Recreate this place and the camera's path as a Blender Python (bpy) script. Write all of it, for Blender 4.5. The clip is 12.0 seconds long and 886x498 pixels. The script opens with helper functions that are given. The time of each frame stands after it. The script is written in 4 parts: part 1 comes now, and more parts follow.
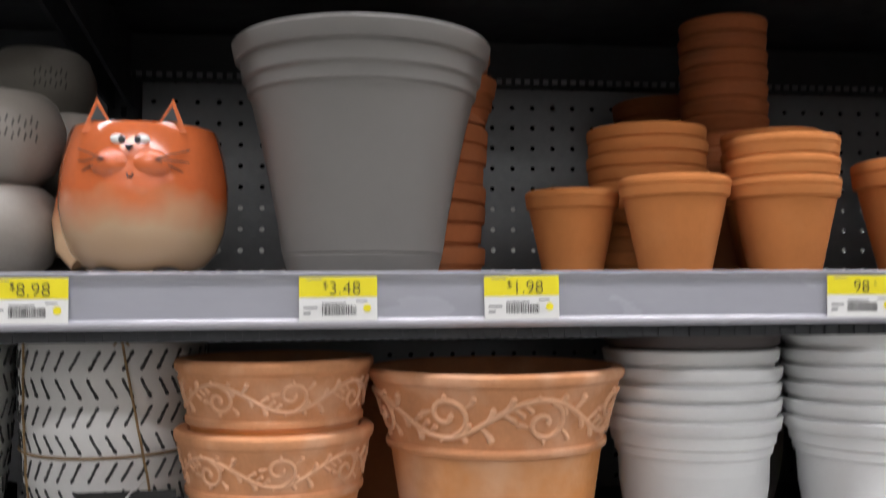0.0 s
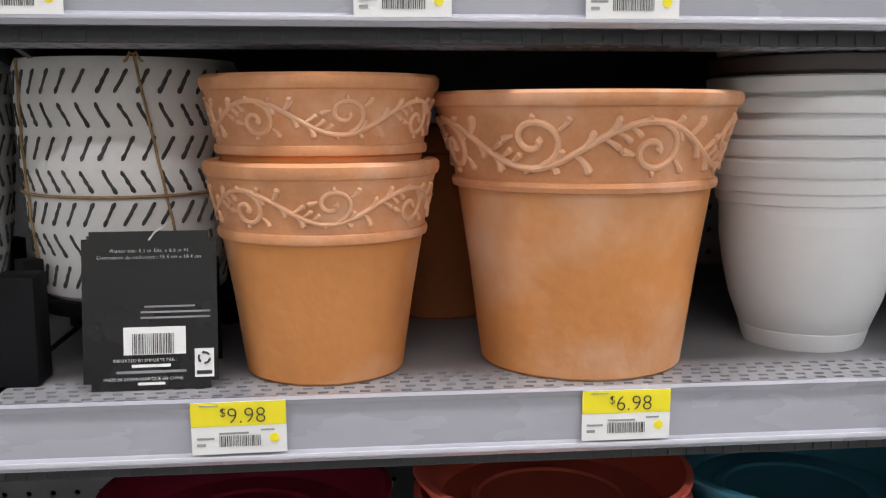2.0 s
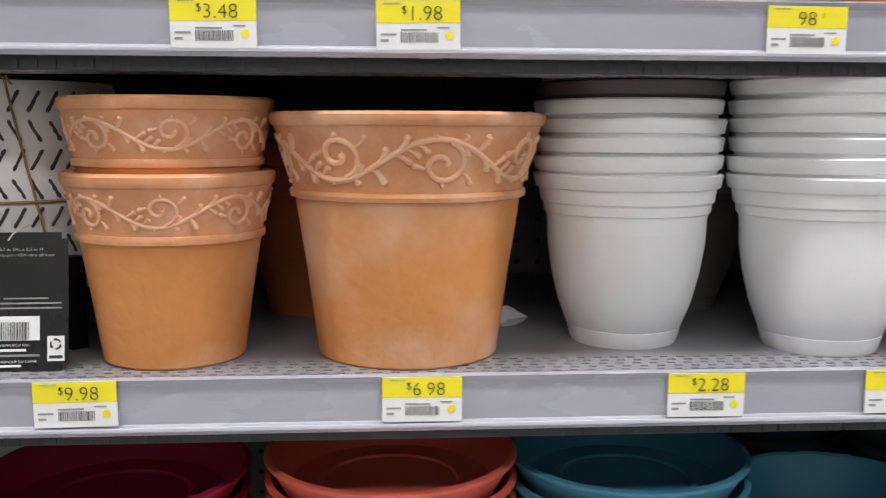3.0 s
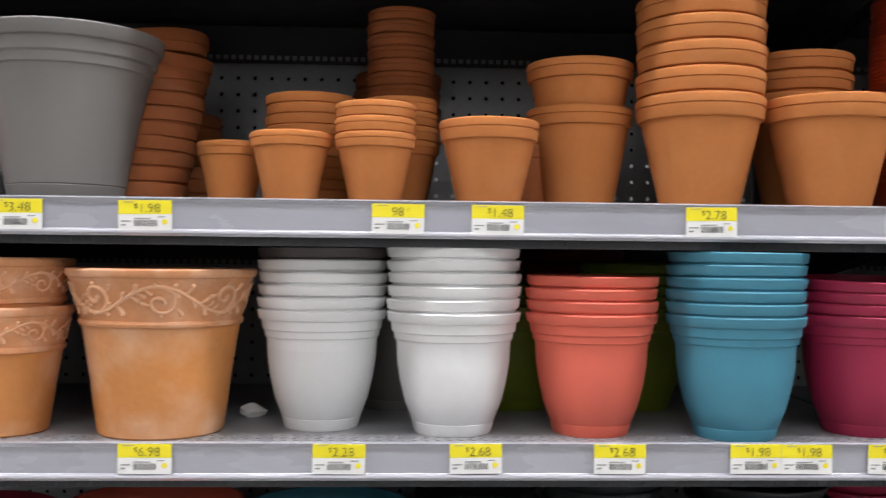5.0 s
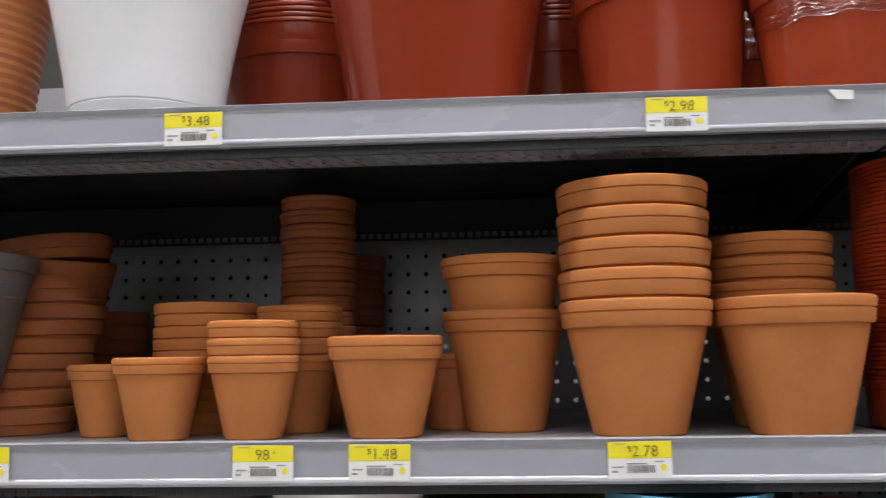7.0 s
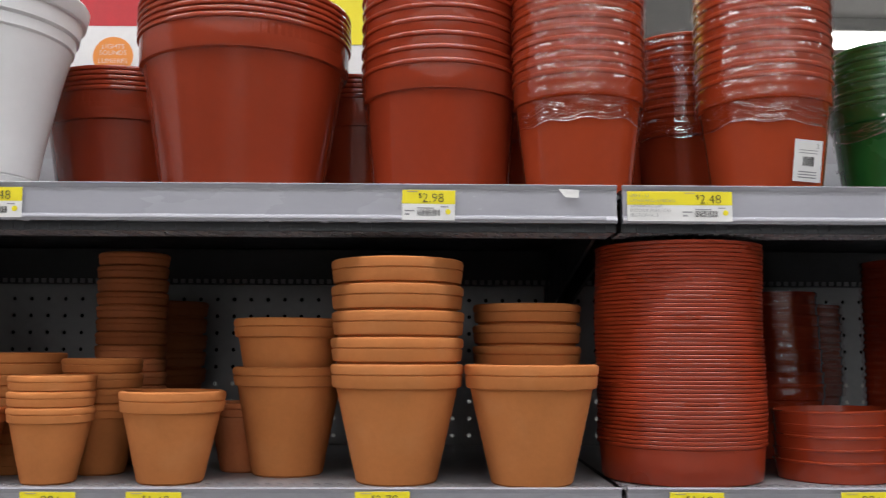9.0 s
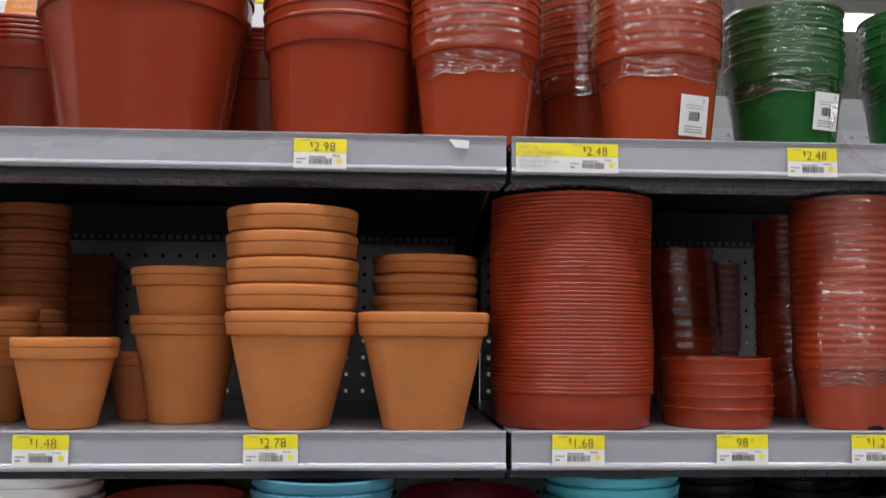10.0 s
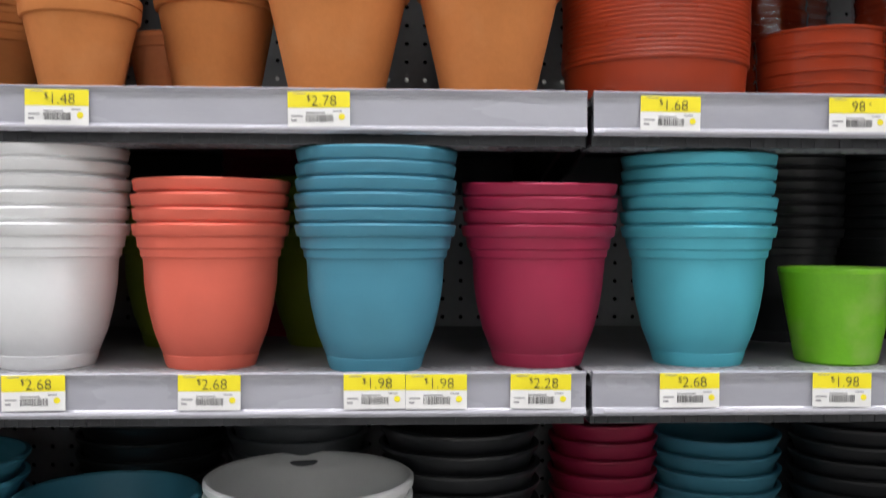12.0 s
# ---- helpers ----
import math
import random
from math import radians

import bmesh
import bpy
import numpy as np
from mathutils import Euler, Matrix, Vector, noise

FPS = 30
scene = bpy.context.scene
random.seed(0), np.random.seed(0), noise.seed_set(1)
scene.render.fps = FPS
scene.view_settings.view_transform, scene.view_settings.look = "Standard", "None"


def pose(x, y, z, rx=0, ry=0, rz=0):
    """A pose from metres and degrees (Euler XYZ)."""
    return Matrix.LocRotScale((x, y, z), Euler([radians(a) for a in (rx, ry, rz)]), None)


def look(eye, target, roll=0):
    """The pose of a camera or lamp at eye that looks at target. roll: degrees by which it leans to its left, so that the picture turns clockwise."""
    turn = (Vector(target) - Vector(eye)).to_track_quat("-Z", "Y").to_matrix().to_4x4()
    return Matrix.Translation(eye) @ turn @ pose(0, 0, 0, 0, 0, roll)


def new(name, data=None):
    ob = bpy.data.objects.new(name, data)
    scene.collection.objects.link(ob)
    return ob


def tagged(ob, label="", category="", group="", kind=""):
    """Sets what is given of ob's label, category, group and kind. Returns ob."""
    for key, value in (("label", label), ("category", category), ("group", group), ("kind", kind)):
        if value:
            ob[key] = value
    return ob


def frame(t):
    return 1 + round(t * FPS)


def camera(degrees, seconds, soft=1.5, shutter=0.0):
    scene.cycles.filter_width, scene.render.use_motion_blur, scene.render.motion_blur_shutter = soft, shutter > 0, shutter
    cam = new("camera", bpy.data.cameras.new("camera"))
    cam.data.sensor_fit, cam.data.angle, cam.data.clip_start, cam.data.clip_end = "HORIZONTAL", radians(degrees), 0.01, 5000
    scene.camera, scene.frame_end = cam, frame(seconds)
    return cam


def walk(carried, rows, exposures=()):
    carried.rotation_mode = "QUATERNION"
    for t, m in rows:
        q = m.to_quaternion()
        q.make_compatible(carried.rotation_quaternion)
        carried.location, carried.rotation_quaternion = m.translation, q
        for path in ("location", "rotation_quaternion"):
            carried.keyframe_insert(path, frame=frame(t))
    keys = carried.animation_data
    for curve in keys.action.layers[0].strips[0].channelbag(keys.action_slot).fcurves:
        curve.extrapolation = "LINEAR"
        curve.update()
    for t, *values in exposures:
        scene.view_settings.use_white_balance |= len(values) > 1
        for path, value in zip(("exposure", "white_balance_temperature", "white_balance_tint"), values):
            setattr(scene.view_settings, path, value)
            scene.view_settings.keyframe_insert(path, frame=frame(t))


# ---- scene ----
cam = camera(50.5, 12.0, 1.15, 0.35)
PATH = [
    (0, (-0.11, -0.673, 1.34), (0.128, 1.31, 1.428), -0.3),
    (0.5, (-0.101, -0.611, 1.281), (0.109, 1.376, 1.197), -0.8),
    (1, (-0.105, -0.576, 1.268), (0.088, 1.397, 0.996), -0.9),
    (1.5, (-0.115, -0.559, 1.252), (0.074, 1.415, 0.998), -0.8),
    (2, (-0.137, -0.543, 1.266), (0.064, 1.426, 0.977), -0.1),
    (2.5, (-0.09, -0.566, 1.271), (0.124, 1.405, 1.009), 0.3),
    (2.7, (-0.053, -0.591, 1.268), (0.139, 1.382, 1.007), 0.2),
    (4.3, (0.137, -0.832, 1.284), (0.134, 1.164, 1.163), 1.8),
    (4.5, (0.153, -0.877, 1.286), (0.244, 1.12, 1.218), 1.9),
    (5, (0.292, -0.989, 1.295), (0.383, 1.009, 1.311), 0.6),
    (5.5, (0.364, -0.989, 1.357), (0.441, 1.009, 1.362), -0.1),
    (6, (0.389, -0.876, 1.411), (0.287, 1.12, 1.485), -0.8),
    (6.5, (0.408, -0.82, 1.425), (0.299, 1.174, 1.546), -0.8),
    (7, (0.509, -0.846, 1.427), (0.379, 1.137, 1.653), -0.9),
    (9, (0.665, -0.967, 1.49), (0.701, 1.021, 1.707), 0.2),
    (9.5, (0.714, -0.976, 1.472), (0.805, 1.011, 1.672), 0.4),
    (10, (0.734, -0.982, 1.458), (0.862, 1.007, 1.629), 0.4),
    (10.5, (0.716, -0.95, 1.371), (0.859, 1.043, 1.455), 0.4),
    (11, (0.692, -0.905, 1.305), (0.817, 1.091, 1.317), 0.4),
    (11.5, (0.688, -0.879, 1.256), (0.771, 1.118, 1.318), 0.4),
    (12, (0.691, -0.844, 1.222), (0.792, 1.153, 1.195), 0.2),
]
walk(cam, [(t, look(eye, target, roll)) for t, eye, target, roll in PATH],
     [(0, -0.22), (0.5, -0.08), (1.5, -0.11), (5, 0.0), (5.8, 0.0), (7, -0.31), (10, -0.42), (11, -0.02), (12, 0.08)])

# ---- light: fluorescent strips of the shop ceiling ----
world = bpy.data.worlds.new("world")
scene.world = world
world.use_nodes = True
world.node_tree.nodes["Background"].inputs[0].default_value = (0.9, 0.95, 1.0, 1)
world.node_tree.nodes["Background"].inputs[1].default_value = 0.02
LAMP_POWER = 44.0
LAMPS = [(-2.2, -0.75), (0.35, -0.75), (2.9, -0.75), (-0.9, -3.4), (1.9, -3.4), (0.8, 3.4)]
CEILING_Z = 3.9
for lx, ly in LAMPS:
    lamp = bpy.data.lights.new("ceiling_lamp", "AREA")
    lamp.shape, lamp.size, lamp.size_y = "RECTANGLE", 2.3, 0.3
    lamp.energy, lamp.color = LAMP_POWER, (1.0, 0.985, 1.05)
    new("ceiling_lamp", lamp).matrix_world = pose(lx, ly, CEILING_Z - 0.12)

# ---- materials ----
def material(name, color, rough=0.5, metal=0.0, var=0.12, scale=30.0, bump=0.0, bump_scale=200.0, coat=0.0,
             stain=None, stain_amount=0.5, stain_scale=14.0, emit=0.0, stretch=(1, 1, 1), spec=0.5):
    m = bpy.data.materials.new(name)
    m.use_nodes = True
    nt = m.node_tree
    n, l = nt.nodes, nt.links
    b = n["Principled BSDF"]
    b.inputs["Metallic"].default_value = metal
    b.inputs["Coat Weight"].default_value = coat
    b.inputs["Coat Roughness"].default_value = 0.12
    b.inputs["Specular IOR Level"].default_value = spec
    co = n.new("ShaderNodeTexCoord")
    info = n.new("ShaderNodeObjectInfo")
    off = n.new("ShaderNodeVectorMath")
    off.operation = "MULTIPLY_ADD"
    l.new(co.outputs["Object"], off.inputs[0])
    off.inputs[1].default_value = stretch
    sc = n.new("ShaderNodeMath")
    sc.operation = "MULTIPLY"
    l.new(info.outputs["Random"], sc.inputs[0])
    sc.inputs[1].default_value = 7.0
    l.new(sc.outputs[0], off.inputs[2])
    def tex(s, detail):
        t = n.new("ShaderNodeTexNoise")
        t.inputs["Scale"].default_value, t.inputs["Detail"].default_value = s, detail
        l.new(off.outputs[0], t.inputs["Vector"])
        return t
    big, fine = tex(scale, 4), tex(scale * 9, 3)
    add = n.new("ShaderNodeMath")
    add.operation = "MULTIPLY_ADD"
    l.new(fine.outputs[0], add.inputs[0])
    add.inputs[1].default_value = 0.4
    l.new(big.outputs[0], add.inputs[2])
    ramp = n.new("ShaderNodeMapRange")
    l.new(add.outputs[0], ramp.inputs[0])
    ramp.inputs[1].default_value, ramp.inputs[2].default_value = 0.4, 1.0
    ramp.inputs[3].default_value, ramp.inputs[4].default_value = 1 - var, 1 + var
    rv = n.new("ShaderNodeMapRange")
    l.new(info.outputs["Random"], rv.inputs[0])
    rv.inputs[3].default_value, rv.inputs[4].default_value = 1 - var * 0.5, 1 + var * 0.5
    mu = n.new("ShaderNodeMath")
    mu.operation = "MULTIPLY"
    l.new(ramp.outputs[0], mu.inputs[0])
    l.new(rv.outputs[0], mu.inputs[1])
    vm = n.new("ShaderNodeVectorMath")
    vm.operation = "SCALE"
    vm.inputs[0].default_value = color
    l.new(mu.outputs[0], vm.inputs["Scale"])
    out = vm.outputs[0]
    if stain:
        st = tex(stain_scale, 5)
        sr = n.new("ShaderNodeMapRange")
        l.new(st.outputs[0], sr.inputs[0])
        sr.inputs[1].default_value, sr.inputs[2].default_value = 0.52, 0.72
        sr.inputs[4].default_value = stain_amount
        mix = n.new("ShaderNodeMix")
        mix.data_type = "RGBA"
        l.new(sr.outputs[0], mix.inputs[0])
        l.new(out, mix.inputs[6])
        mix.inputs[7].default_value = (*stain, 1)
        out = mix.outputs[2]
    l.new(out, b.inputs["Base Color"])
    rr = n.new("ShaderNodeMapRange")
    l.new(big.outputs[0], rr.inputs[0])
    rr.inputs[1].default_value, rr.inputs[2].default_value = 0.3, 0.7
    rr.inputs[3].default_value, rr.inputs[4].default_value = max(0.02, rough - 0.08), min(1, rough + 0.08)
    l.new(rr.outputs[0], b.inputs["Roughness"])
    if bump:
        bt = tex(bump_scale, 3)
        bp = n.new("ShaderNodeBump")
        bp.inputs["Strength"].default_value, bp.inputs["Distance"].default_value = bump, 0.002
        l.new(bt.outputs[0], bp.inputs["Height"])
        l.new(bp.outputs[0], b.inputs["Normal"])
    if emit:
        b.inputs["Emission Color"].default_value = (1, 0.98, 0.95, 1)
        b.inputs["Emission Strength"].default_value = emit
    return m


TERRA = material("terracotta", (0.55, 0.20, 0.060), 0.85, var=0.10, scale=18, bump=0.10, bump_scale=260, spec=0.25,
                 stain=(0.62, 0.28, 0.11), stain_amount=0.3, stain_scale=22)
# same clay in a darker tone, to carry the shade deep in the shelves
TERRA_SHADE = material("shaded_terracotta", (0.46, 0.15, 0.055), 0.85, var=0.15, scale=18, bump=0.12, spec=0.25,
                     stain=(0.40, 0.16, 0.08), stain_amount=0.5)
AGED = material("aged_terracotta", (0.68, 0.285, 0.095), 0.9, var=0.10, scale=14, bump=0.55, bump_scale=60, spec=0.2,
                stain=(0.80, 0.52, 0.35), stain_amount=0.8, stain_scale=9)
WASHED = material("washed_terracotta", (0.66, 0.31, 0.15), 0.9, var=0.14, scale=40, bump=0.25, bump_scale=130, spec=0.2,
                  stain=(0.78, 0.48, 0.32), stain_amount=0.6, stain_scale=26)
RELIEF = material("chalky_relief", (0.74, 0.42, 0.25), 0.9, var=0.12, scale=60, bump=0.2, spec=0.2,
                  stain=(0.80, 0.51, 0.35), stain_amount=0.6, stain_scale=40)
def plastic(name, color, rough=0.52, coat=0.0, var=0.04):
    return material(name, color, rough, var=var, scale=12, bump=0.04, bump_scale=420, coat=coat)
WHITE_P = plastic("white_plastic", (0.82, 0.83, 0.83))
GREY_P = plastic("warm_grey_plastic", (0.205, 0.195, 0.185), 0.5)
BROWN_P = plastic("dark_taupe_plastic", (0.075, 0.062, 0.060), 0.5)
CORAL_P = plastic("coral_plastic", (0.78, 0.15, 0.095))
TEAL_P = plastic("teal_plastic", (0.065, 0.27, 0.375))
AQUA_P = plastic("aqua_plastic", (0.075, 0.43, 0.53))
MAROON_P = plastic("maroon_plastic", (0.36, 0.016, 0.062))
OLIVE_P = plastic("olive_green_plastic", (0.20, 0.26, 0.015))
BLACK_P = plastic("black_plastic", (0.018, 0.02, 0.022), 0.4)
SLATE_P = plastic("slate_grey_plastic", (0.10, 0.11, 0.12), 0.45)
LIME = material("mottled_lime", (0.17, 0.50, 0.012), 0.4, var=0.12, scale=25, bump=0.1, stain=(0.32, 0.55, 0.10), stain_amount=0.8, stain_scale=20)
RED_P = material("brick_red_plastic", (0.32, 0.042, 0.015), 0.13, var=0.08, scale=10, bump=0.06, bump_scale=34, coat=0.25)
RED_SHINE = material("orange_red_plastic", (0.38, 0.054, 0.017), 0.17, var=0.07, scale=10, bump=0.06, bump_scale=60, coat=0.2)
RED_SAUCER = material("red_saucer_plastic", (0.37, 0.045, 0.014), 0.34, var=0.07, scale=10, bump=0.05, bump_scale=60)
GREEN_P = material("bottle_green_plastic", (0.012, 0.11, 0.022), 0.25, var=0.07, scale=10, bump=0.05, coat=0.2)
RIBBED = plastic("ribbed_terracotta_plastic", (0.62, 0.22, 0.08), 0.5)
CREAM = material("speckled_cream_ceramic", (0.31, 0.285, 0.255), 0.45, var=0.12, scale=30, bump=0.1, stain=(0.26, 0.235, 0.20), stain_amount=0.4)
CERAMIC = material("rough_white_ceramic", (0.80, 0.79, 0.77), 0.6, var=0.07, scale=26, bump=0.35, bump_scale=60)
DAB = material("charcoal_dab", (0.06, 0.06, 0.06), 0.8, var=0.4, scale=120)
TWINE = material("jute_twine", (0.36, 0.24, 0.12), 0.95, var=0.3, scale=200, bump=0.6, bump_scale=500)
SHELF = material("grey_shelf_enamel", (0.29, 0.29, 0.30), 0.42, metal=0.15, var=0.12, scale=16, bump=0.05, stain=(0.28, 0.28, 0.29), stain_amount=0.4)
LIP = material("lilac_grey_label_channel", (0.37, 0.375, 0.415), 0.25, var=0.05, scale=9, bump=0.10, bump_scale=22, coat=0.7,
               stain=(0.38, 0.38, 0.42), stain_amount=0.3, stretch=(1, 1, 3))
# near-black: shade beneath the shelves is put into this steel's colour
UNDER = material("dark_steel_with_shade", (0.050, 0.053, 0.058), 0.5, metal=0.3, var=0.2, scale=30, bump=0.1)
CLEAR_EDGE = material("clear_strip_edge", (0.62, 0.62, 0.68), 0.12, var=0.05, coat=1.0)
HEM = material("slotted_hem_steel", (0.26, 0.265, 0.28), 0.5, metal=0.1, var=0.15, scale=20, bump=0.05)
PEG = material("charcoal_pegboard_steel", (0.36, 0.37, 0.39), 0.38, metal=0.35, var=0.15, scale=14, bump=0.04, stain=(0.32, 0.33, 0.35), stain_amount=0.5)
BLACK = material("matt_black", (0.008, 0.008, 0.009), 0.7, var=0.2, spec=0.15)
CARD = material("glossy_black_card", (0.010, 0.010, 0.011), 0.24, var=0.2, bump=0.03, bump_scale=20)
PAPER = material("white_paper", (0.82, 0.82, 0.80), 0.55, var=0.04, scale=60)
YELLOW = material("yellow_ink", (0.88, 0.76, 0.02), 0.5, var=0.03)
INK = material("black_ink", (0.03, 0.03, 0.03), 0.6, var=0.2)
GREYINK = material("grey_ink", (0.30, 0.30, 0.31), 0.6, var=0.2)
ORANGE_INK = material("orange_ink", (0.85, 0.30, 0.05), 0.4, var=0.05)
PURPLE_INK = material("purple_ink", (0.13, 0.05, 0.42), 0.35, var=0.1)
RED_INK = material("red_ink", (0.55, 0.02, 0.03), 0.35, var=0.1)
BLUE_INK = material("sky_blue_ink", (0.10, 0.40, 0.75), 0.35, var=0.1)
WALLM = material("pale_shop_wall", (0.62, 0.62, 0.60), 0.8, var=0.06, scale=3, bump=0.05)
CEILM = material("white_ceiling_panel", (0.75, 0.75, 0.74), 0.9, var=0.05, scale=5, bump=0.1)
FLOORM = material("polished_shop_floor", (0.45, 0.44, 0.42), 0.10, var=0.12, scale=3, stain=(0.36, 0.35, 0.33), stain_scale=4)
DIFFUSER = material("lamp_diffuser", (0.9, 0.9, 0.9), 0.5, emit=5.5)


def glaze():
    """Orange glaze that fades to cream towards the belly, as fired on the cat planter."""
    m = material("orange_to_cream_glaze", (0.68, 0.155, 0.045), 0.14, var=0.12, scale=22, coat=0.8)
    nt = m.node_tree
    n, l = nt.nodes, nt.links
    b = n["Principled BSDF"]
    src = b.inputs["Base Color"].links[0].from_socket
    co, sep, no = n.new("ShaderNodeTexCoord"), n.new("ShaderNodeSeparateXYZ"), n.new("ShaderNodeTexNoise")
    no.inputs["Scale"].default_value = 30
    l.new(co.outputs["Object"], sep.inputs[0])
    l.new(co.outputs["Object"], no.inputs["Vector"])
    ad = n.new("ShaderNodeMath")
    ad.operation = "MULTIPLY_ADD"
    l.new(no.outputs[0], ad.inputs[0])
    ad.inputs[1].default_value = 0.03
    l.new(sep.outputs[2], ad.inputs[2])
    mr = n.new("ShaderNodeMapRange")
    l.new(ad.outputs[0], mr.inputs[0])
    mr.inputs[1].default_value, mr.inputs[2].default_value = 0.082, 0.050
    mix = n.new("ShaderNodeMix")
    mix.data_type = "RGBA"
    l.new(mr.outputs[0], mix.inputs[0])
    l.new(src, mix.inputs[6])
    mix.inputs[7].default_value = (0.66, 0.44, 0.26, 1)
    l.new(mix.outputs[2], b.inputs["Base Color"])
    return m


def wrap_film(name="clear_wrap_film", gloss=0.09):
    m = bpy.data.materials.new(name)
    m.use_nodes = True
    nt = m.node_tree
    n, l = nt.nodes, nt.links
    n.remove(n["Principled BSDF"])
    tr, gl, mix = n.new("ShaderNodeBsdfTransparent"), n.new("ShaderNodeBsdfGlossy"), n.new("ShaderNodeMixShader")
    tr.inputs[0].default_value = (0.93, 0.90, 0.90, 1)
    gl.inputs["Color"].default_value = (0.9, 0.9, 0.9, 1)
    gl.inputs["Roughness"].default_value = 0.07
    co, no, bp = n.new("ShaderNodeTexCoord"), n.new("ShaderNodeTexNoise"), n.new("ShaderNodeBump")
    no.inputs["Scale"].default_value, no.inputs["Detail"].default_value, no.inputs["Distortion"].default_value = 45, 3, 1.0
    l.new(co.outputs["Object"], no.inputs["Vector"])
    bp.inputs["Strength"].default_value, bp.inputs["Distance"].default_value = 0.8, 0.003
    l.new(no.outputs[0], bp.inputs["Height"])
    l.new(bp.outputs[0], gl.inputs["Normal"])
    mix.inputs[0].default_value = gloss
    l.new(tr.outputs[0], mix.inputs[1])
    l.new(gl.outputs[0], mix.inputs[2])
    l.new(mix.outputs[0], n["Material Output"].inputs[0])
    return m


GLAZE, FILM, FILM_EDGE = glaze(), wrap_film(), wrap_film("gathered_wrap_film", 0.42)

# ---- builders ----
def to_mesh(name, bm, mats, smooth=True):
    me = bpy.data.meshes.new(name)
    bm.normal_update()
    bm.to_mesh(me)
    bm.free()
    for m in (mats if isinstance(mats, (list, tuple)) else [mats]):
        me.materials.append(m)
    if smooth:
        me.shade_smooth()
        me.set_sharp_from_angle(angle=radians(32))
    return me


def part(name, bm, mat, parent=None, label="", smooth=True, m=None):
    ob = new(name, bm if isinstance(bm, bpy.types.Mesh) else to_mesh(name, bm, mat, smooth))
    if parent:
        ob.parent = parent
    if m is not None:
        ob.matrix_basis = m
    if label:
        ob["label"] = label
    return ob


def lathe(profile, seg=64, bm=None, wobble=0.0):
    """Turns (radius, height) pairs about the z axis; the ends are closed where the radius is 0."""
    bm = bm or bmesh.new()
    rings = []
    for r, z in profile:
        if r <= 1e-6:
            rings.append([bm.verts.new((0, 0, z))])
        else:
            rings.append([bm.verts.new((r * math.cos(a) * (1 + wobble * math.sin(2 * a)), r * math.sin(a) * (1 - wobble * math.sin(2 * a)), z))
                          for a in [2 * math.pi * i / seg for i in range(seg)]])
    for a, b in zip(rings, rings[1:]):
        for i in range(seg):
            k = (i + 1) % seg
            if len(a) == 1 and len(b) > 1:
                bm.faces.new((a[0], b[k], b[i]))
            elif len(b) == 1 and len(a) > 1:
                bm.faces.new((a[i], a[k], b[0]))
            elif len(a) > 1:
                bm.faces.new((a[i], a[k], b[k], b[i]))
    return bm


def box(bm, x0, x1, y0, y1, z0, z1, bevel=0.0, mat=0):
    vs = [bm.verts.new((x, y, z)) for z in (z0, z1) for y in (y0, y1) for x in (x0, x1)]
    fs = [bm.faces.new([vs[i] for i in f]) for f in ((0, 2, 3, 1), (4, 5, 7, 6), (0, 1, 5, 4), (2, 6, 7, 3), (0, 4, 6, 2), (1, 3, 7, 5))]
    for f in fs:
        f.material_index = mat
    if bevel:
        es = list({e for f in fs for e in f.edges})
        bmesh.ops.bevel(bm, geom=es, offset=bevel, segments=2, affect="EDGES", profile=0.5)
    return bm


def tube(bm, pts, radii, sides=6, mat=0):
    pts = [Vector(p) for p in pts]
    rings = []
    for i, p in enumerate(pts):
        d = (pts[min(i + 1, len(pts) - 1)] - pts[max(i - 1, 0)]).normalized()
        a = d.orthogonal().normalized() if i == 0 else (rings_a - d * rings_a.dot(d)).normalized()
        rings_a = a
        b = d.cross(a)
        r = radii[i] if isinstance(radii, (list, tuple)) else radii
        rings.append([bm.verts.new(p + (a * math.cos(t) + b * math.sin(t)) * r) for t in [2 * math.pi * k / sides for k in range(sides)]])
    for q, w in zip(rings, rings[1:]):
        for k in range(sides):
            f = bm.faces.new((q[k], q[(k + 1) % sides], w[(k + 1) % sides], w[k]))
            f.material_index = mat
    bm.faces.new(rings[0][::-1]).material_index = mat
    bm.faces.new(rings[-1]).material_index = mat
    return bm


def text_mesh(words, size, mat, align="LEFT"):
    cu = bpy.data.curves.new("words", "FONT")
    cu.offset = -0.019 * size
    cu.body, cu.size, cu.align_x, cu.extrude, cu.resolution_u = words, size, align, 0.0001, 3
    ob = new("words", cu)
    me = bpy.data.meshes.new_from_object(ob.evaluated_get(bpy.context.evaluated_depsgraph_get()))
    bpy.data.objects.remove(ob)
    me.materials.clear()
    me.materials.append(mat)
    return me


UPRIGHT = pose(0, 0, 0, 90, 0, 0)

# ---- the setting ----
def slab(name, x0, x1, y0, y1, z0, z1, mat):
    return tagged(part(name, box(bmesh.new(), x0, x1, y0, y1, z0, z1), mat, smooth=False), kind="structure")


slab("floor", -9, 10, -60, 10, -0.1, 0, FLOORM)
slab("ceiling", -9, 10, -60, 10, 4.0, 4.1, CEILM)
slab("wall_south", -9.1, 10.1, -60.1, -60, 0, 4, WALLM)
slab("wall_north", -9.1, 10.1, 10, 10.1, 0, 4, WALLM)
slab("wall_west", -9.1, -9, -60, 10, 0, 4, WALLM)
slab("wall_east", 10, 10.1, -60, 10, 0, 4, WALLM)

BAYS = [(-1.573, -0.353), (-0.353, 0.867), (0.867, 2.087)]
S0, S1, S2, S3 = 0.80, 1.096, 1.350, 1.660
BACK = 0.475


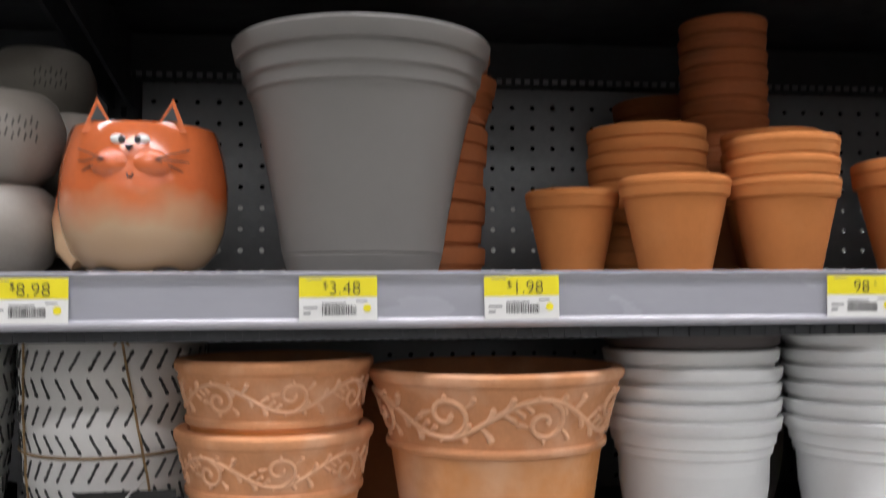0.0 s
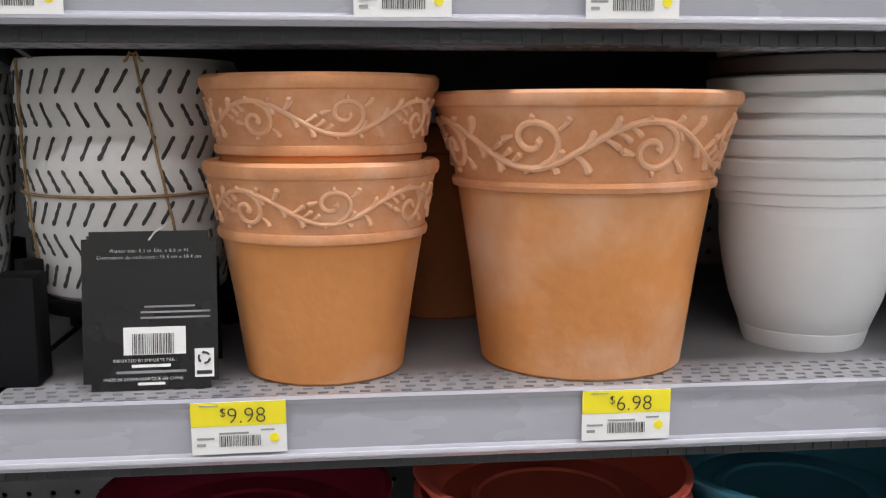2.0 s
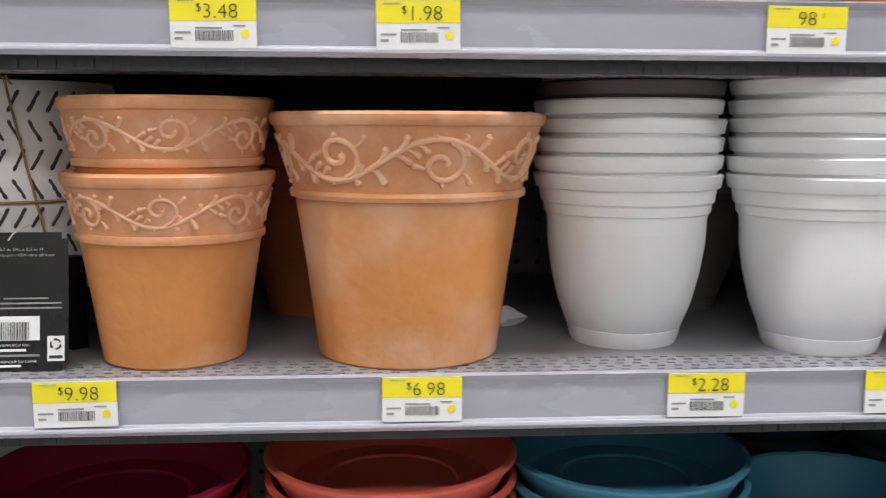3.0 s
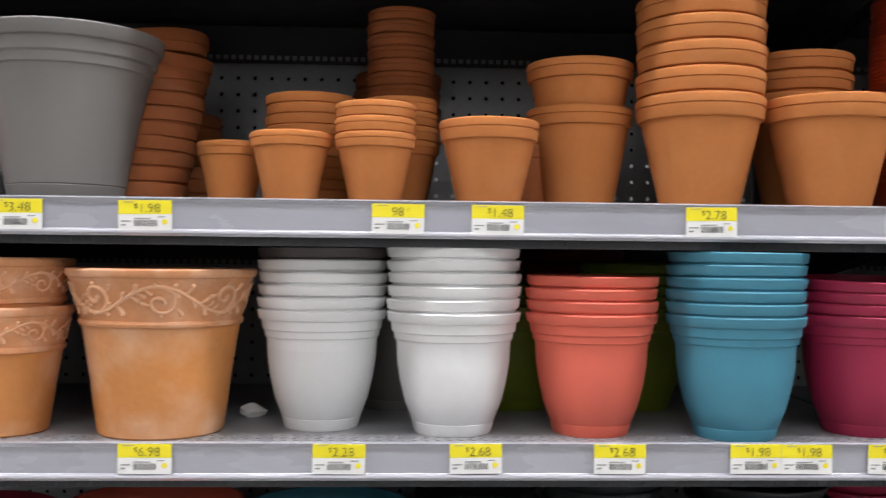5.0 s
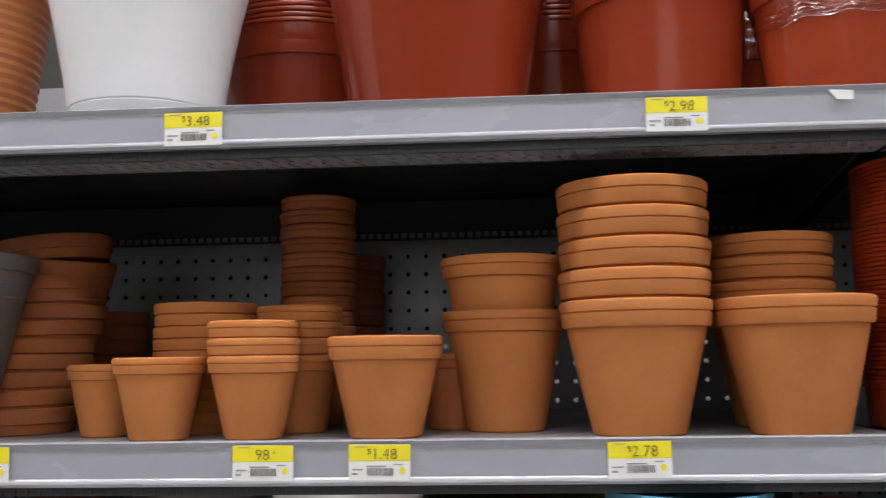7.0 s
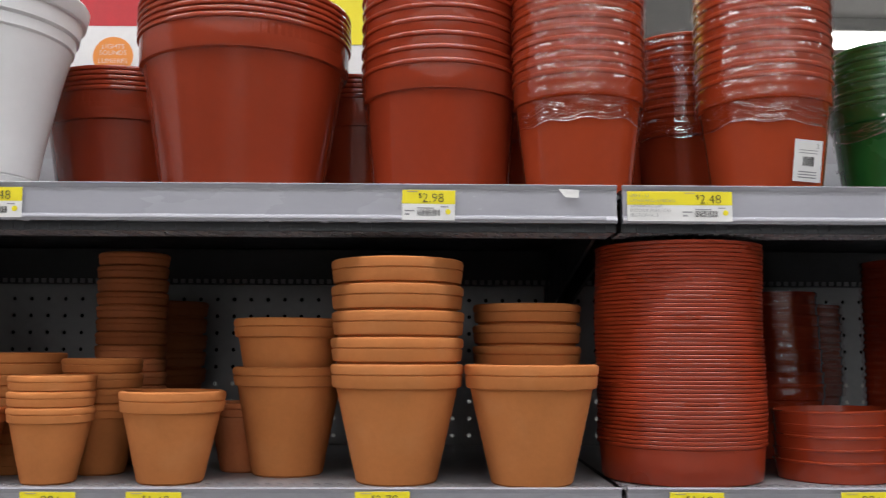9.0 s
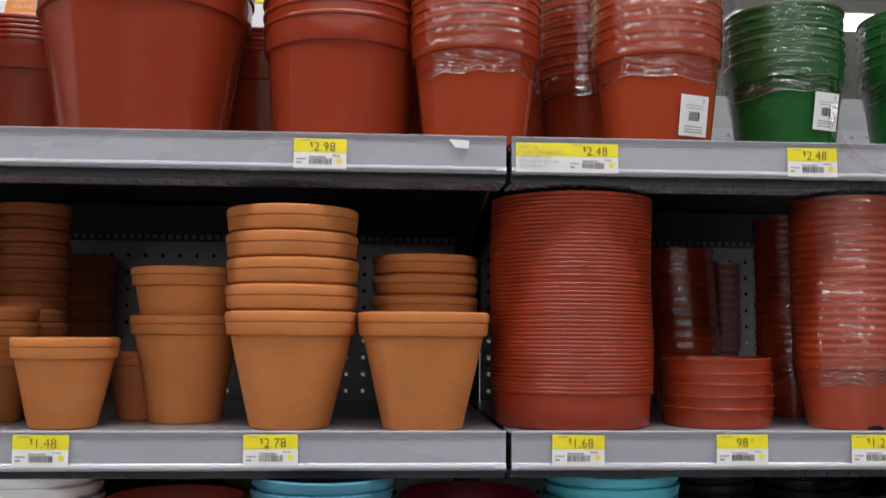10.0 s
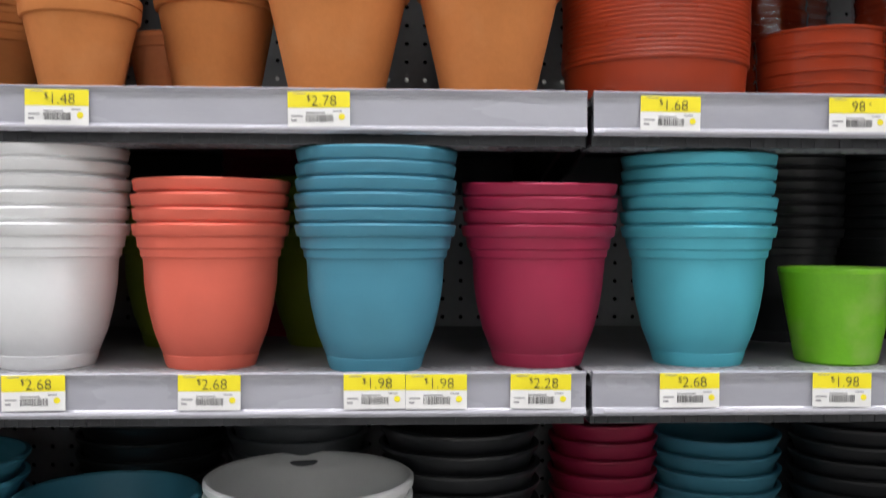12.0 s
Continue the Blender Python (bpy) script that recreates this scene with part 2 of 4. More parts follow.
def pegboard(x0, x1, z0, z1):
    """A steel sheet with round holes an inch apart."""
    bm = bmesh.new()
    p, r = 0.0254, 0.0032
    nx, nz = int((x1 - x0) / p), int((z1 - z0) / p)
    sx, sz = (x1 - x0) / nx, (z1 - z0) / nz
    rim = [(math.cos(a), math.sin(a)) for a in [math.pi * (k + 0.5) / 4 for k in range(8)]]
    grid = {}
    def corner(i, k):
        if (i, k) not in grid:
            grid[i, k] = bm.verts.new((x0 + i * sx, BACK, z0 + k * sz))
        return grid[i, k]
    for i in range(nx):
        for k in range(nz):
            cx, cz = x0 + (i + 0.5) * sx, z0 + (k + 0.5) * sz
            h = [bm.verts.new((cx + c * r, BACK, cz + s * r)) for c, s in rim]
            g = [bm.verts.new((cx + c * r, BACK + 0.003, cz + s * r)) for c, s in rim]
            for q in range(8):
                bm.faces.new((h[q], h[(q + 1) % 8], g[(q + 1) % 8], g[q]))
            c = [corner(i + 1, k + 1), corner(i, k + 1), corner(i, k), corner(i + 1, k)]
            for q in range(4):
                bm.faces.new((h[2 * q], c[q], h[2 * q + 1]))
                bm.faces.new((h[2 * q + 1], c[q], c[(q + 1) % 4], h[(2 * q + 2) % 8]))
    return bm


def deck(w):
    """A shelf deck with a band of slots along its front edge."""
    bm = bmesh.new()
    rows, px, py = 5, 0.0127, 0.0088
    n = int(w / px)
    sx = w / n
    def q(x0, x1, y0, y1, z=0.0):
        bm.faces.new([bm.verts.new(v) for v in ((x0, y0, z), (x1, y0, z), (x1, y1, z), (x0, y1, z))])
    y = 0.014
    q(0, w, 0.0, y)
    for r in range(rows):
        for i in range(n):
            sh = 0.25 * sx if r % 2 else 0
            a, b = i * sx, (i + 1) * sx
            h0, h1 = a + 0.12 * sx + sh, a + 0.62 * sx + sh
            g0, g1 = y + 0.27 * py, y + 0.73 * py
            q(a, b, y, g0), q(a, b, g1, y + py), q(a, h0, g0, g1), q(h1, b, g0, g1)
            for v in (((h0, g0), (h1, g0)), ((h1, g0), (h1, g1)), ((h1, g1), (h0, g1)), ((h0, g1), (h0, g0))):
                (xa, ya), (xb, yb) = v
                bm.faces.new([bm.verts.new(c) for c in ((xa, ya, 0), (xa, ya, -0.003), (xb, yb, -0.003), (xb, yb, 0))])
        y += py
    q(0, w, y, BACK - 0.004)
    bmesh.ops.remove_doubles(bm, verts=bm.verts, dist=1e-5)
    return bm


def hem(w):
    """The folded-back front of a shelf, seen from below: a narrow plate of slanting slots in staggered rows."""
    bm = bmesh.new()
    rows, px, py = 4, 0.0160, 0.0125
    n = int(w / px)
    sx = w / n
    def q(*c):
        bm.faces.new([bm.verts.new((x, y, 0)) for x, y in c])
    for r in range(rows):
        y0, y1 = r * py, (r + 1) * py
        g0, g1, sl = y0 + 0.15 * py, y1 - 0.15 * py, 0.18 * sx
        sh = 0.22 * sx if r % 2 else 0
        for i in range(n):
            a, b = i * sx, (i + 1) * sx
            h0, h1 = a + 0.14 * sx + sh, a + 0.48 * sx + sh
            q((a, y0), (a, g0), (b, g0), (b, y0))
            q((a, g1), (a, y1), (b, y1), (b, g1))
            q((a, g0), (a, g1), (h0 + sl, g1), (h0, g0))
            q((h1, g0), (h1 + sl, g1), (b, g1), (b, g0))
            for (xa, ya), (xb, yb) in (((h0, g0), (h1, g0)), ((h1, g0), (h1 + sl, g1)), ((h1 + sl, g1), (h0 + sl, g1)), ((h0 + sl, g1), (h0, g0))):
                bm.faces.new([bm.verts.new(c) for c in ((xa, ya, 0), (xb, yb, 0), (xb, yb, 0.003), (xa, ya, 0.003))])
    bmesh.ops.remove_doubles(bm, verts=bm.verts, dist=1e-5)
    return bm


HEMS = {}


def shelf(x0, x1, z):
    w = x1 - x0 - 0.006
    top = tagged(new("shelf"), "grey enamelled steel shop shelf with a slotted front edge", "shelf", "gondola shelves")
    top.matrix_basis = pose(x0 + 0.003, 0, z)
    part("deck", deck(w), SHELF, top, smooth=False)
    part("underside", box(bmesh.new(), 0, w, 0.004, BACK - 0.004, -0.016, -0.012), UNDER, top, "steel underside with shade put in its dark colour", False)
    lip = bmesh.new()
    prof = [(0.006, 0.0), (0.004, 0.0035), (0.0, 0.004), (-0.0028, 0.0025), (-0.0015, 0.0), (0.0, -0.002), (0.0, -0.029), (-0.002, -0.031),
            (-0.0032, -0.034), (-0.001, -0.0365), (0.008, -0.0365), (0.008, 0.0)]
    ends = [[lip.verts.new((x, y, zz)) for y, zz in prof] for x in (0, w)]
    for i in range(len(prof)):
        k = (i + 1) % len(prof)
        lip.faces.new((ends[0][i], ends[0][k], ends[1][k], ends[1][i]))
    lip.faces.new(ends[0][::-1])
    lip.faces.new(ends[1])
    part("label_channel", lip, LIP, top, "lilac-grey label channel under clear plastic", True)
    part("clear_strip", box(bmesh.new(), 0.01, w - 0.012, -0.0036, -0.0024, -0.0335, -0.0305, 0.0004), CLEAR_EDGE, top, "glossy clear plastic edge")
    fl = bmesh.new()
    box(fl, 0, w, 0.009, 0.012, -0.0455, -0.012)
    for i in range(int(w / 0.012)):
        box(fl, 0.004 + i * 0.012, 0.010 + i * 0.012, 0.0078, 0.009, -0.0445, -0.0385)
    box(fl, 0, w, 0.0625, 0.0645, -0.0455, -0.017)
    part("front_flange", fl, UNDER, top, "embossed steel flange, darkened in colour for shade", False)
    key = round(w, 4)
    if key not in HEMS:
        HEMS[key] = to_mesh("slotted_hem", hem(w), HEM, False)
    part("slotted_hem", HEMS[key], None, top, "slotted grey steel hem", m=pose(0, 0.0123, -0.0452))
    # the rail's dark colour stands in for shade under the deck
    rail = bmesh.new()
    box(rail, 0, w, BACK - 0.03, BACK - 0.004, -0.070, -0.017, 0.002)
    part("rear_rail", rail, UNDER, top, "steel rail darkened as the shade below the deck", False)
    teeth = bmesh.new()
    for i in range(int(w / 0.0115)):
        box(teeth, 0.004 + i * 0.0115, 0.0105 + i * 0.0115, BACK - 0.0318, BACK - 0.0298, -0.0695, -0.0630)
    part("slotted_edge", teeth, HEM, top, "row of bright slots", False)
    for bx in (0.006, w - 0.012):
        br = bmesh.new()
        vs = [(0.02, -0.016), (BACK - 0.004, -0.016), (BACK - 0.004, -0.105), (BACK - 0.06, -0.10), (0.02, -0.034)]
        e = [[br.verts.new((x, y, zz)) for y, zz in vs] for x in (bx, bx + 0.004)]
        br.faces.new(e[0][::-1]), br.faces.new(e[1])
        for i in range(5):
            br.faces.new((e[0][i], e[0][(i + 1) % 5], e[1][(i + 1) % 5], e[1][i]))
        part("bracket", br, UNDER, top, smooth=False)
    return top


for bx0, bx1 in BAYS:
    for z in (0.16, S0, S1, S2, S3):
        shelf(bx0, bx1, z)
    tagged(part("pegboard_panel", pegboard(bx0 + 0.02, bx1 - 0.02, 0.10, 1.785), PEG, smooth=False),
           "charcoal perforated steel back panel of the shelving", "panel", "back panels", "structure")
    slab("kick_plate", bx0, bx1, 0.02, 0.03, 0, 0.12, UNDER)
    # added black sheets, unseen, keep peg holes dark; gaps let light specks through
    for za, zb in ((0.1, 1.298), (1.318, 1.335), (1.46, 1.78)):
        slab("rear_panel", bx0 + 0.01, bx1 - 0.01, BACK + 0.05, BACK + 0.056, za, zb, BLACK)
for ux in (-1.573, -0.353, 0.867, 2.087):
    u = tagged(part("shelf_upright", box(bmesh.new(), ux - 0.018, ux + 0.018, BACK - 0.005, BACK + 0.045, 0, 1.80, 0.003), UNDER),
               "dark slotted steel upright of the shelving", "upright", "uprights", "structure")
    sl = bmesh.new()
    for i in range(66):
        box(sl, -0.003, 0.003, -0.001, 0.0, 0.1 + i * 0.0254, 0.112 + i * 0.0254)
    part("slots", sl, BLACK, u, smooth=False).matrix_basis = pose(ux, BACK - 0.0052, 0)

FAR_ROWS = [(lx, ly) for ly in (-6.5, -9.5, -13, -17, -21, -25, -30, -36, -43, -51) for lx in (-5.0, -2.2, 0.6, 3.4, 6.2)] + [(4.6, 6.0), (1.0, 7.2)]
for lx, ly in LAMPS + FAR_ROWS:
    fx = tagged(new("ceiling_light"), "white fluorescent strip light on the ceiling", "ceiling light", "ceiling lights")
    fx.matrix_basis = pose(lx, ly, CEILING_Z)
    part("housing", box(bmesh.new(), -1.22, 1.22, -0.18, 0.18, 0.0, 0.1, 0.01), CEILM, fx)
    part("diffuser", box(bmesh.new(), -1.18, 1.18, -0.15, 0.15, -0.04, -0.002, 0.01), DIFFUSER, fx, "glowing diffuser")

# ---- pots ----
def terracotta_profile(r, h, rim=0.30, base=0.62, t=0.006):
    rz = h * (1 - rim)
    return [(0, 0), (r * base - 0.002, 0), (r * base, 0.002), (r * 0.90, rz - 0.002), (r * 0.905, rz), (r * 0.955, rz + 0.0008), (r * 0.968, rz + 0.003),
            (r * 0.984, rz + (h - rz) * 0.52), (r * 0.966, rz + (h - rz) * 0.54), (r * 0.966, rz + (h - rz) * 0.575), (r * 0.987, rz + (h - rz) * 0.59), (r, h - 0.004), (r - 0.0008, h - 0.0014), (r - 0.0028, h), (r - t, h), (r - t - 0.001, h - 0.003),
            (r * 0.90 - t, rz), (r * base - t, 0.008), (0, 0.008)]


def saucer_profile(r, h, lip=0.0118):
    return [(0, 0), (r * 0.90, 0), (r * 0.92, 0.001), (r * 0.955, h - lip), (r * 0.985, h - lip + 0.0005), (r, h - 0.003), (r - 0.0006, h - 0.001), (r - 0.0022, h), (r - 0.005, h), (r * 0.86, 0.005), (0, 0.005)]


def wide_profile(r, h, t=0.004, straight=False):
    """A self-watering planter above its saucer: bulging wall and a stepped collar."""
    f = lambda k: h * k
    wall = ((0.655, .25), (0.715, .42), (0.775, .58)) if straight else ((0.715, .25), (0.788, .42), (0.833, .58))
    return [(0, f(.08)), (r * 0.58, f(.08)), (r * 0.606, f(.10)), (r * 0.616, f(.105))] + [(r * a, f(k)) for a, k in wall] + [
            (r * 0.845, f(.74)), (r * 0.857, f(.765)), (r * 0.880, f(.775)), (r * 0.890, f(.825)),
            (r * 0.918, f(.838)), (r * 0.928, f(.885)), (r * 0.936, f(.914)), (r * 0.966, f(.918)), (r * 0.974, f(.923)), (r * 0.998, f(.990)), (r - 0.0015, h), (r - t, h), (r - t, f(.97)),
            (r * 0.86 - t, f(.77)), (r * 0.6 - t, f(.12)), (0, f(.10))]


def foot_profile(r, h):
    """The clip-on saucer under such a planter."""
    return [(0, 0.002), (r * 0.50, 0.002), (r * 0.52, 0), (r * 0.555, 0), (r * 0.575, h * .02), (r * 0.612, h * .094), (r * 0.607, h * .098), (r * 0.58, h * .09), (0, h * .05)]


def nursery_profile(r, h, collar=0.24, base=0.74, t=0.0025):
    cz = h * (1 - collar)
    return [(0, 0.004), (r * base * 0.9, 0.004), (r * base * 0.93, 0), (r * base, 0.001), (r * 0.925, cz - 0.002), (r * 0.93, cz), (r * 0.965, cz + 0.001), (r * 0.972, cz + 0.003),
            (r * 0.976, h - 0.0060), (r - 0.0010, h - 0.0056), (r - 0.0003, h - 0.0050), (r, h - 0.0040), (r, h - 0.0022), (r - 0.0003, h - 0.0012), (r - 0.0009, h - 0.0004), (r - 0.0016, h), (r - 0.0030, h - 0.0004), (r - 0.0030, h - 0.004), (r * 0.92 - t, cz), (r * base - t, 0.006), (0, 0.006)]


RIMS = {}


def pot_mesh(name, profile, mat, seg=64):
    return to_mesh(name, lathe(profile, seg), mat)


def rimmed_mesh(name, profile, mat, low, high, seg=64):
    """A pot's body, with its collar (the profile's points from low to high) kept as a part."""
    bm = lathe(profile[:low + 1], seg)
    lathe(profile[high:], seg, bm)
    me = to_mesh(name, bm, mat)
    RIMS[me.name] = to_mesh("rim", lathe(profile[low:high + 1], seg), mat)
    return me


def clay_pot(mat, *sizes):
    return rimmed_mesh("terracotta_pot", terracotta_profile(*sizes), mat, 4, 15)


def nursery_pot(mat, seg, *sizes):
    return rimmed_mesh("nursery_pot", nursery_profile(*sizes), mat, 5, 17, seg)


def place(name, me, x, y, z, label, category, group="", tilt=(0, 0), turn=None):
    ob = new(name, me)
    ob.matrix_basis = pose(x, y, z, tilt[0], tilt[1], random.uniform(0, 360) if turn is None else turn)
    if me.name in RIMS:
        part("rim", RIMS[me.name], None, ob)
    return tagged(ob, label, category, group)


def wide_planter(meshes, x, y, z, label, group="", tilt=(0, 0)):
    ob = place("planter", meshes[0], x, y, z, label, "planter", group, tilt)
    part("saucer", meshes[1], None, ob)
    return ob


def wide_meshes(r, h, mat, seg=64, straight=False):
    return pot_mesh("planter", wide_profile(r, h, straight=straight), mat, seg), pot_mesh("saucer", foot_profile(r, h), mat, seg)


def stack(name, me, x, y, z, n, pitch, label, category, group, jitter=0.001, lean=(0, 0), tilt=0.0):
    """n pots nested in one another, each a thing of its own."""
    made = []
    for i in range(n):
        jx, jy = (random.uniform(-jitter, jitter), random.uniform(-jitter, jitter)) if i else (0, 0)
        made.append(place(name, me, x + jx + lean[0] * i, y + jy + lean[1] * i, z + pitch * i, label, category, group,
                          (random.uniform(-tilt, tilt), random.uniform(-tilt, tilt)) if i else (0, 0)))
    return made


P4 = clay_pot(TERRA, 0.0455, 0.080, 0.205)
P3 = clay_pot(TERRA, 0.0405, 0.074, 0.22)
P5 = clay_pot(TERRA, 0.0567, 0.097, 0.235)
P5T = clay_pot(TERRA, 0.0648, 0.122, 0.178)
P6 = clay_pot(TERRA, 0.0733, 0.1265, 0.205, 0.60)
P4B = clay_pot(TERRA_SHADE, 0.0445, 0.080, 0.198)
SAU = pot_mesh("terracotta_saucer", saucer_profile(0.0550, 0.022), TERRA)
SAUB = pot_mesh("terracotta_saucer", saucer_profile(0.0715, 0.028, 0.0165), TERRA_SHADE)
P5B = clay_pot(TERRA_SHADE, 0.0640, 0.115, 0.18)

# middle shelf, terracotta
SMALL = "small plain terracotta pot on the grey shelf"
place("terracotta_pot", P3, 0.096, 0.112, S2, "smallest plain terracotta pot beside a leaning saucer stack", "flower pot")
place("terracotta_pot", P4, 0.169, 0.064, S2, "small plain terracotta pot in front of stacked saucers", "flower pot")
stack("terracotta_pot", P4, 0.263, 0.064, S2, 3, 0.0168, "small terracotta pot in a nested stack of three", "flower pot", "stack of small pots")
stack("terracotta_saucer", SAU, 0.181, 0.165, S2, 10, 0.0128, "terracotta saucer in a tall stack", "saucer", "stack of saucers", 0.0015)
stack("terracotta_pot", P4, 0.291, 0.140, S2, 4, 0.017, "small terracotta pot in a shaded nested stack", "flower pot", "second stack of small pots")
stack("terracotta_pot", P4B, 0.290, 0.243, S2, 12, 0.0166, "shade-darkened terracotta pot in a tall tower at the back", "flower pot", "tower of small pots")
stack("terracotta_pot", P5B, 0.286, 0.395, S2, 5, 0.0235, "shade-darkened terracotta pot in a tower near the back panel", "flower pot", "rear tower of small pots")
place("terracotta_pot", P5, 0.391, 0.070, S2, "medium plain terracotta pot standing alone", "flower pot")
place("terracotta_pot", P4B, 0.452, 0.165, S2, "small terracotta pot with shade put in its colour", "flower pot")
stack("terracotta_pot", P5T, 0.507, 0.138, S2, 2, 0.0550, "tall terracotta pot, two nested loosely", "flower pot", "pair of tall pots")
stack("terracotta_pot", P6, 0.634, 0.074, S2, 5, 0.0281, "large terracotta pot in a nested stack of five", "flower pot", "stack of large pots", 0.0012)
place("terracotta_pot", P6, 0.780, 0.062, S2, "large plain terracotta pot beside red saucers", "flower pot")
stack("terracotta_pot", P5T, 0.786, 0.160, S2, 4, 0.0245, "terracotta pot in a shaded stack of four", "flower pot", "rear stack of pots")
for i in range(11):
    k = i / 10
    place("terracotta_saucer", SAUB, -0.041 + 0.020 * k ** 1.2 - 0.003 * (i % 3 == 1), 0.178 + 0.045 * min(1, 1.6 * k), S2 + 0.0188 * i - 0.0006 * (i > 8), "shade-darkened terracotta saucer in a leaning stack", "saucer",
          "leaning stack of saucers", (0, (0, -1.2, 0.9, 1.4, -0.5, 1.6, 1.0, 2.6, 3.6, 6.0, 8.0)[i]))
stack("terracotta_saucer", SAUB, -0.040, 0.375, S2, 7, 0.0188, "shade-darkened terracotta saucer in a rear stack", "saucer", "rear stack of saucers", 0.002, tilt=0.8)

# grey planter and the cat
wide_planter(wide_meshes(0.1045, 0.186, GREY_P, 96, True), -0.084, 0.087, S2, "large warm grey plastic planter with a stepped rim")


def cat_planter():
    bm = bmesh.new()
    prof = [(0, 0.004), (0.036, 0.004), (0.046, 0.009), (0.055, 0.020), (0.061, 0.036), (0.0640, 0.054), (0.0640, 0.072), (0.0615, 0.091), (0.0575, 0.107), (0.0560, 0.1125),
            (0.0545, 0.1155), (0.0525, 0.1160), (0.0505, 0.1145), (0.050, 0.110), (0.054, 0.06), (0, 0.02)]
    lathe(prof, 48, bm)
    for sx in (-1, 1):
        # ears: hollow triangles on the rim
        c = Vector((sx * 0.0255, -0.0470, 0.108))
        tip = c + Vector((sx * 0.002, 0.003, 0.0265))
        base = [c + Vector((-0.0125, 0, 0)), c + Vector((0.0125, 0, 0)), c + Vector((0.009, 0.012, 0)), c + Vector((-0.009, 0.012, 0))]
        vs = [bm.verts.new(p) for p in base] + [bm.verts.new(tip)]
        for i in range(4):
            bm.faces.new((vs[i], vs[(i + 1) % 4], vs[4]))
        ins = [bm.verts.new(p) for p in (c + Vector((-0.0060, -0.0006, 0.0085)), c + Vector((0.0060, -0.0006, 0.0085)), c + Vector((sx * 0.0016, 0.0012, 0.0205)))]
        bm.faces.new(ins).material_index = 1
        # cheeks, eyes, paws
        def ball(center, rad, mat, squash=(1, 1, 1)):
            r = bmesh.ops.create_uvsphere(bm, u_segments=14, v_segments=9, radius=1, matrix=Matrix.Translation(center) @ Matrix.Diagonal((rad * squash[0], rad * squash[1], rad * squash[2], 1)))
            for f in {f for v in r["verts"] for f in v.link_faces}:
                f.material_index = mat
        ball((sx * 0.0130, -0.0565, 0.083), 0.014, 0, (1.15, 0.60, 0.85))
        ball((sx * 0.0085 - 0.001, -0.0580, 0.1015), 0.0050, 2, (1.15, 0.45, 0.75))
        ball((sx * 0.0056 - 0.001, -0.0600, 0.1010), 0.0027, 1, (0.9, 0.45, 1.1))
        ball((sx * 0.022, -0.036, 0.0045), 0.010, 1, (1.1, 1, 0.45))
        for k in range(3):
            a = 0.45 * (k - 1)
            pts = [(sx * (0.018 + 0.022 * t), -0.0650 + 0.0165 * t * (1 + t) * 0.55, 0.086 + (0.022 * t) * math.sin(a)) for t in (0, 0.35, 0.7, 1)]
            tube(bm, pts, 0.0005, 4, 1)
    r = bmesh.ops.create_cone(bm, segments=10, radius1=0.0034, radius2=0.0006, depth=0.004, cap_ends=True, matrix=pose(-0.001, -0.0622, 0.0945, 0) @ Matrix.Diagonal((1, 0.7, -1, 1)))
    for f in {f for v in r["verts"] for f in v.link_faces}:
        f.material_index = 1
    tube(bm, [(-0.0022, -0.0636, 0.0755), (-0.0012, -0.0642, 0.0732), (0.0012, -0.0642, 0.0732), (0.0022, -0.0636, 0.0755)], 0.0008, 5, 1)
    tube(bm, [(-0.046, -0.012, 0.012), (-0.056, -0.008, 0.024), (-0.0605, -0.002, 0.045), (-0.060, 0.004, 0.070), (-0.057, 0.008, 0.082)], [0.008, 0.0095, 0.0095, 0.007, 0.002], 12, 0)
    bmesh.ops.recalc_face_normals(bm, faces=bm.faces)
    ob = part("cat_planter", bm, [GLAZE, INK, PAPER])
    ob.matrix_basis = pose(-0.255, 0.088, S2, 0, 0, 1)
    return tagged(ob, "glossy orange ceramic cat planter fading to cream below", "planter")


cat_planter()
ROUND = pot_mesh("round_planter", [(0, 0), (0.028, 0), (0.042, 0.012), (0.050, 0.032), (0.050, 0.048), (0.043, 0.066), (0.036, 0.072), (0.032, 0.070), (0.044, 0.04), (0, 0.01)], CREAM)
for px, py, pz in ((-0.372, 0.10, 0), (-0.342, 0.20, 0), (-0.370, 0.10, 0.073), (-0.343, 0.20, 0.073), (-0.385, 0.26, 0.146), (-0.385, 0.30, 0.073), (-0.385, 0.30, 0), (-0.475, 0.10, 0), (-0.475, 0.10, 0.073)):
    ob = place("round_planter", ROUND, px, py, S2 + pz, "round cream ceramic planter with dark scratched marks", "planter", "stacked round planters")
    mk = bmesh.new()
    for i in range(7):
        a = -math.pi / 2 + (i - 3) * 0.09
        for k in range(2):
            zz = 0.034 + 0.010 * k + 0.003 * (i % 2)
            tube(mk, [(0.0502 * math.cos(a), 0.0502 * math.sin(a), zz - 0.003), (0.0502 * math.cos(a + 0.03), 0.0502 * math.sin(a + 0.03), zz + 0.003)], 0.0006, 4)
    part("scratched_marks", mk, DAB, ob, "dark scratched marks")
    ob.matrix_basis = pose(px, py, S2 + pz, 0, 0, random.uniform(-10, 40))

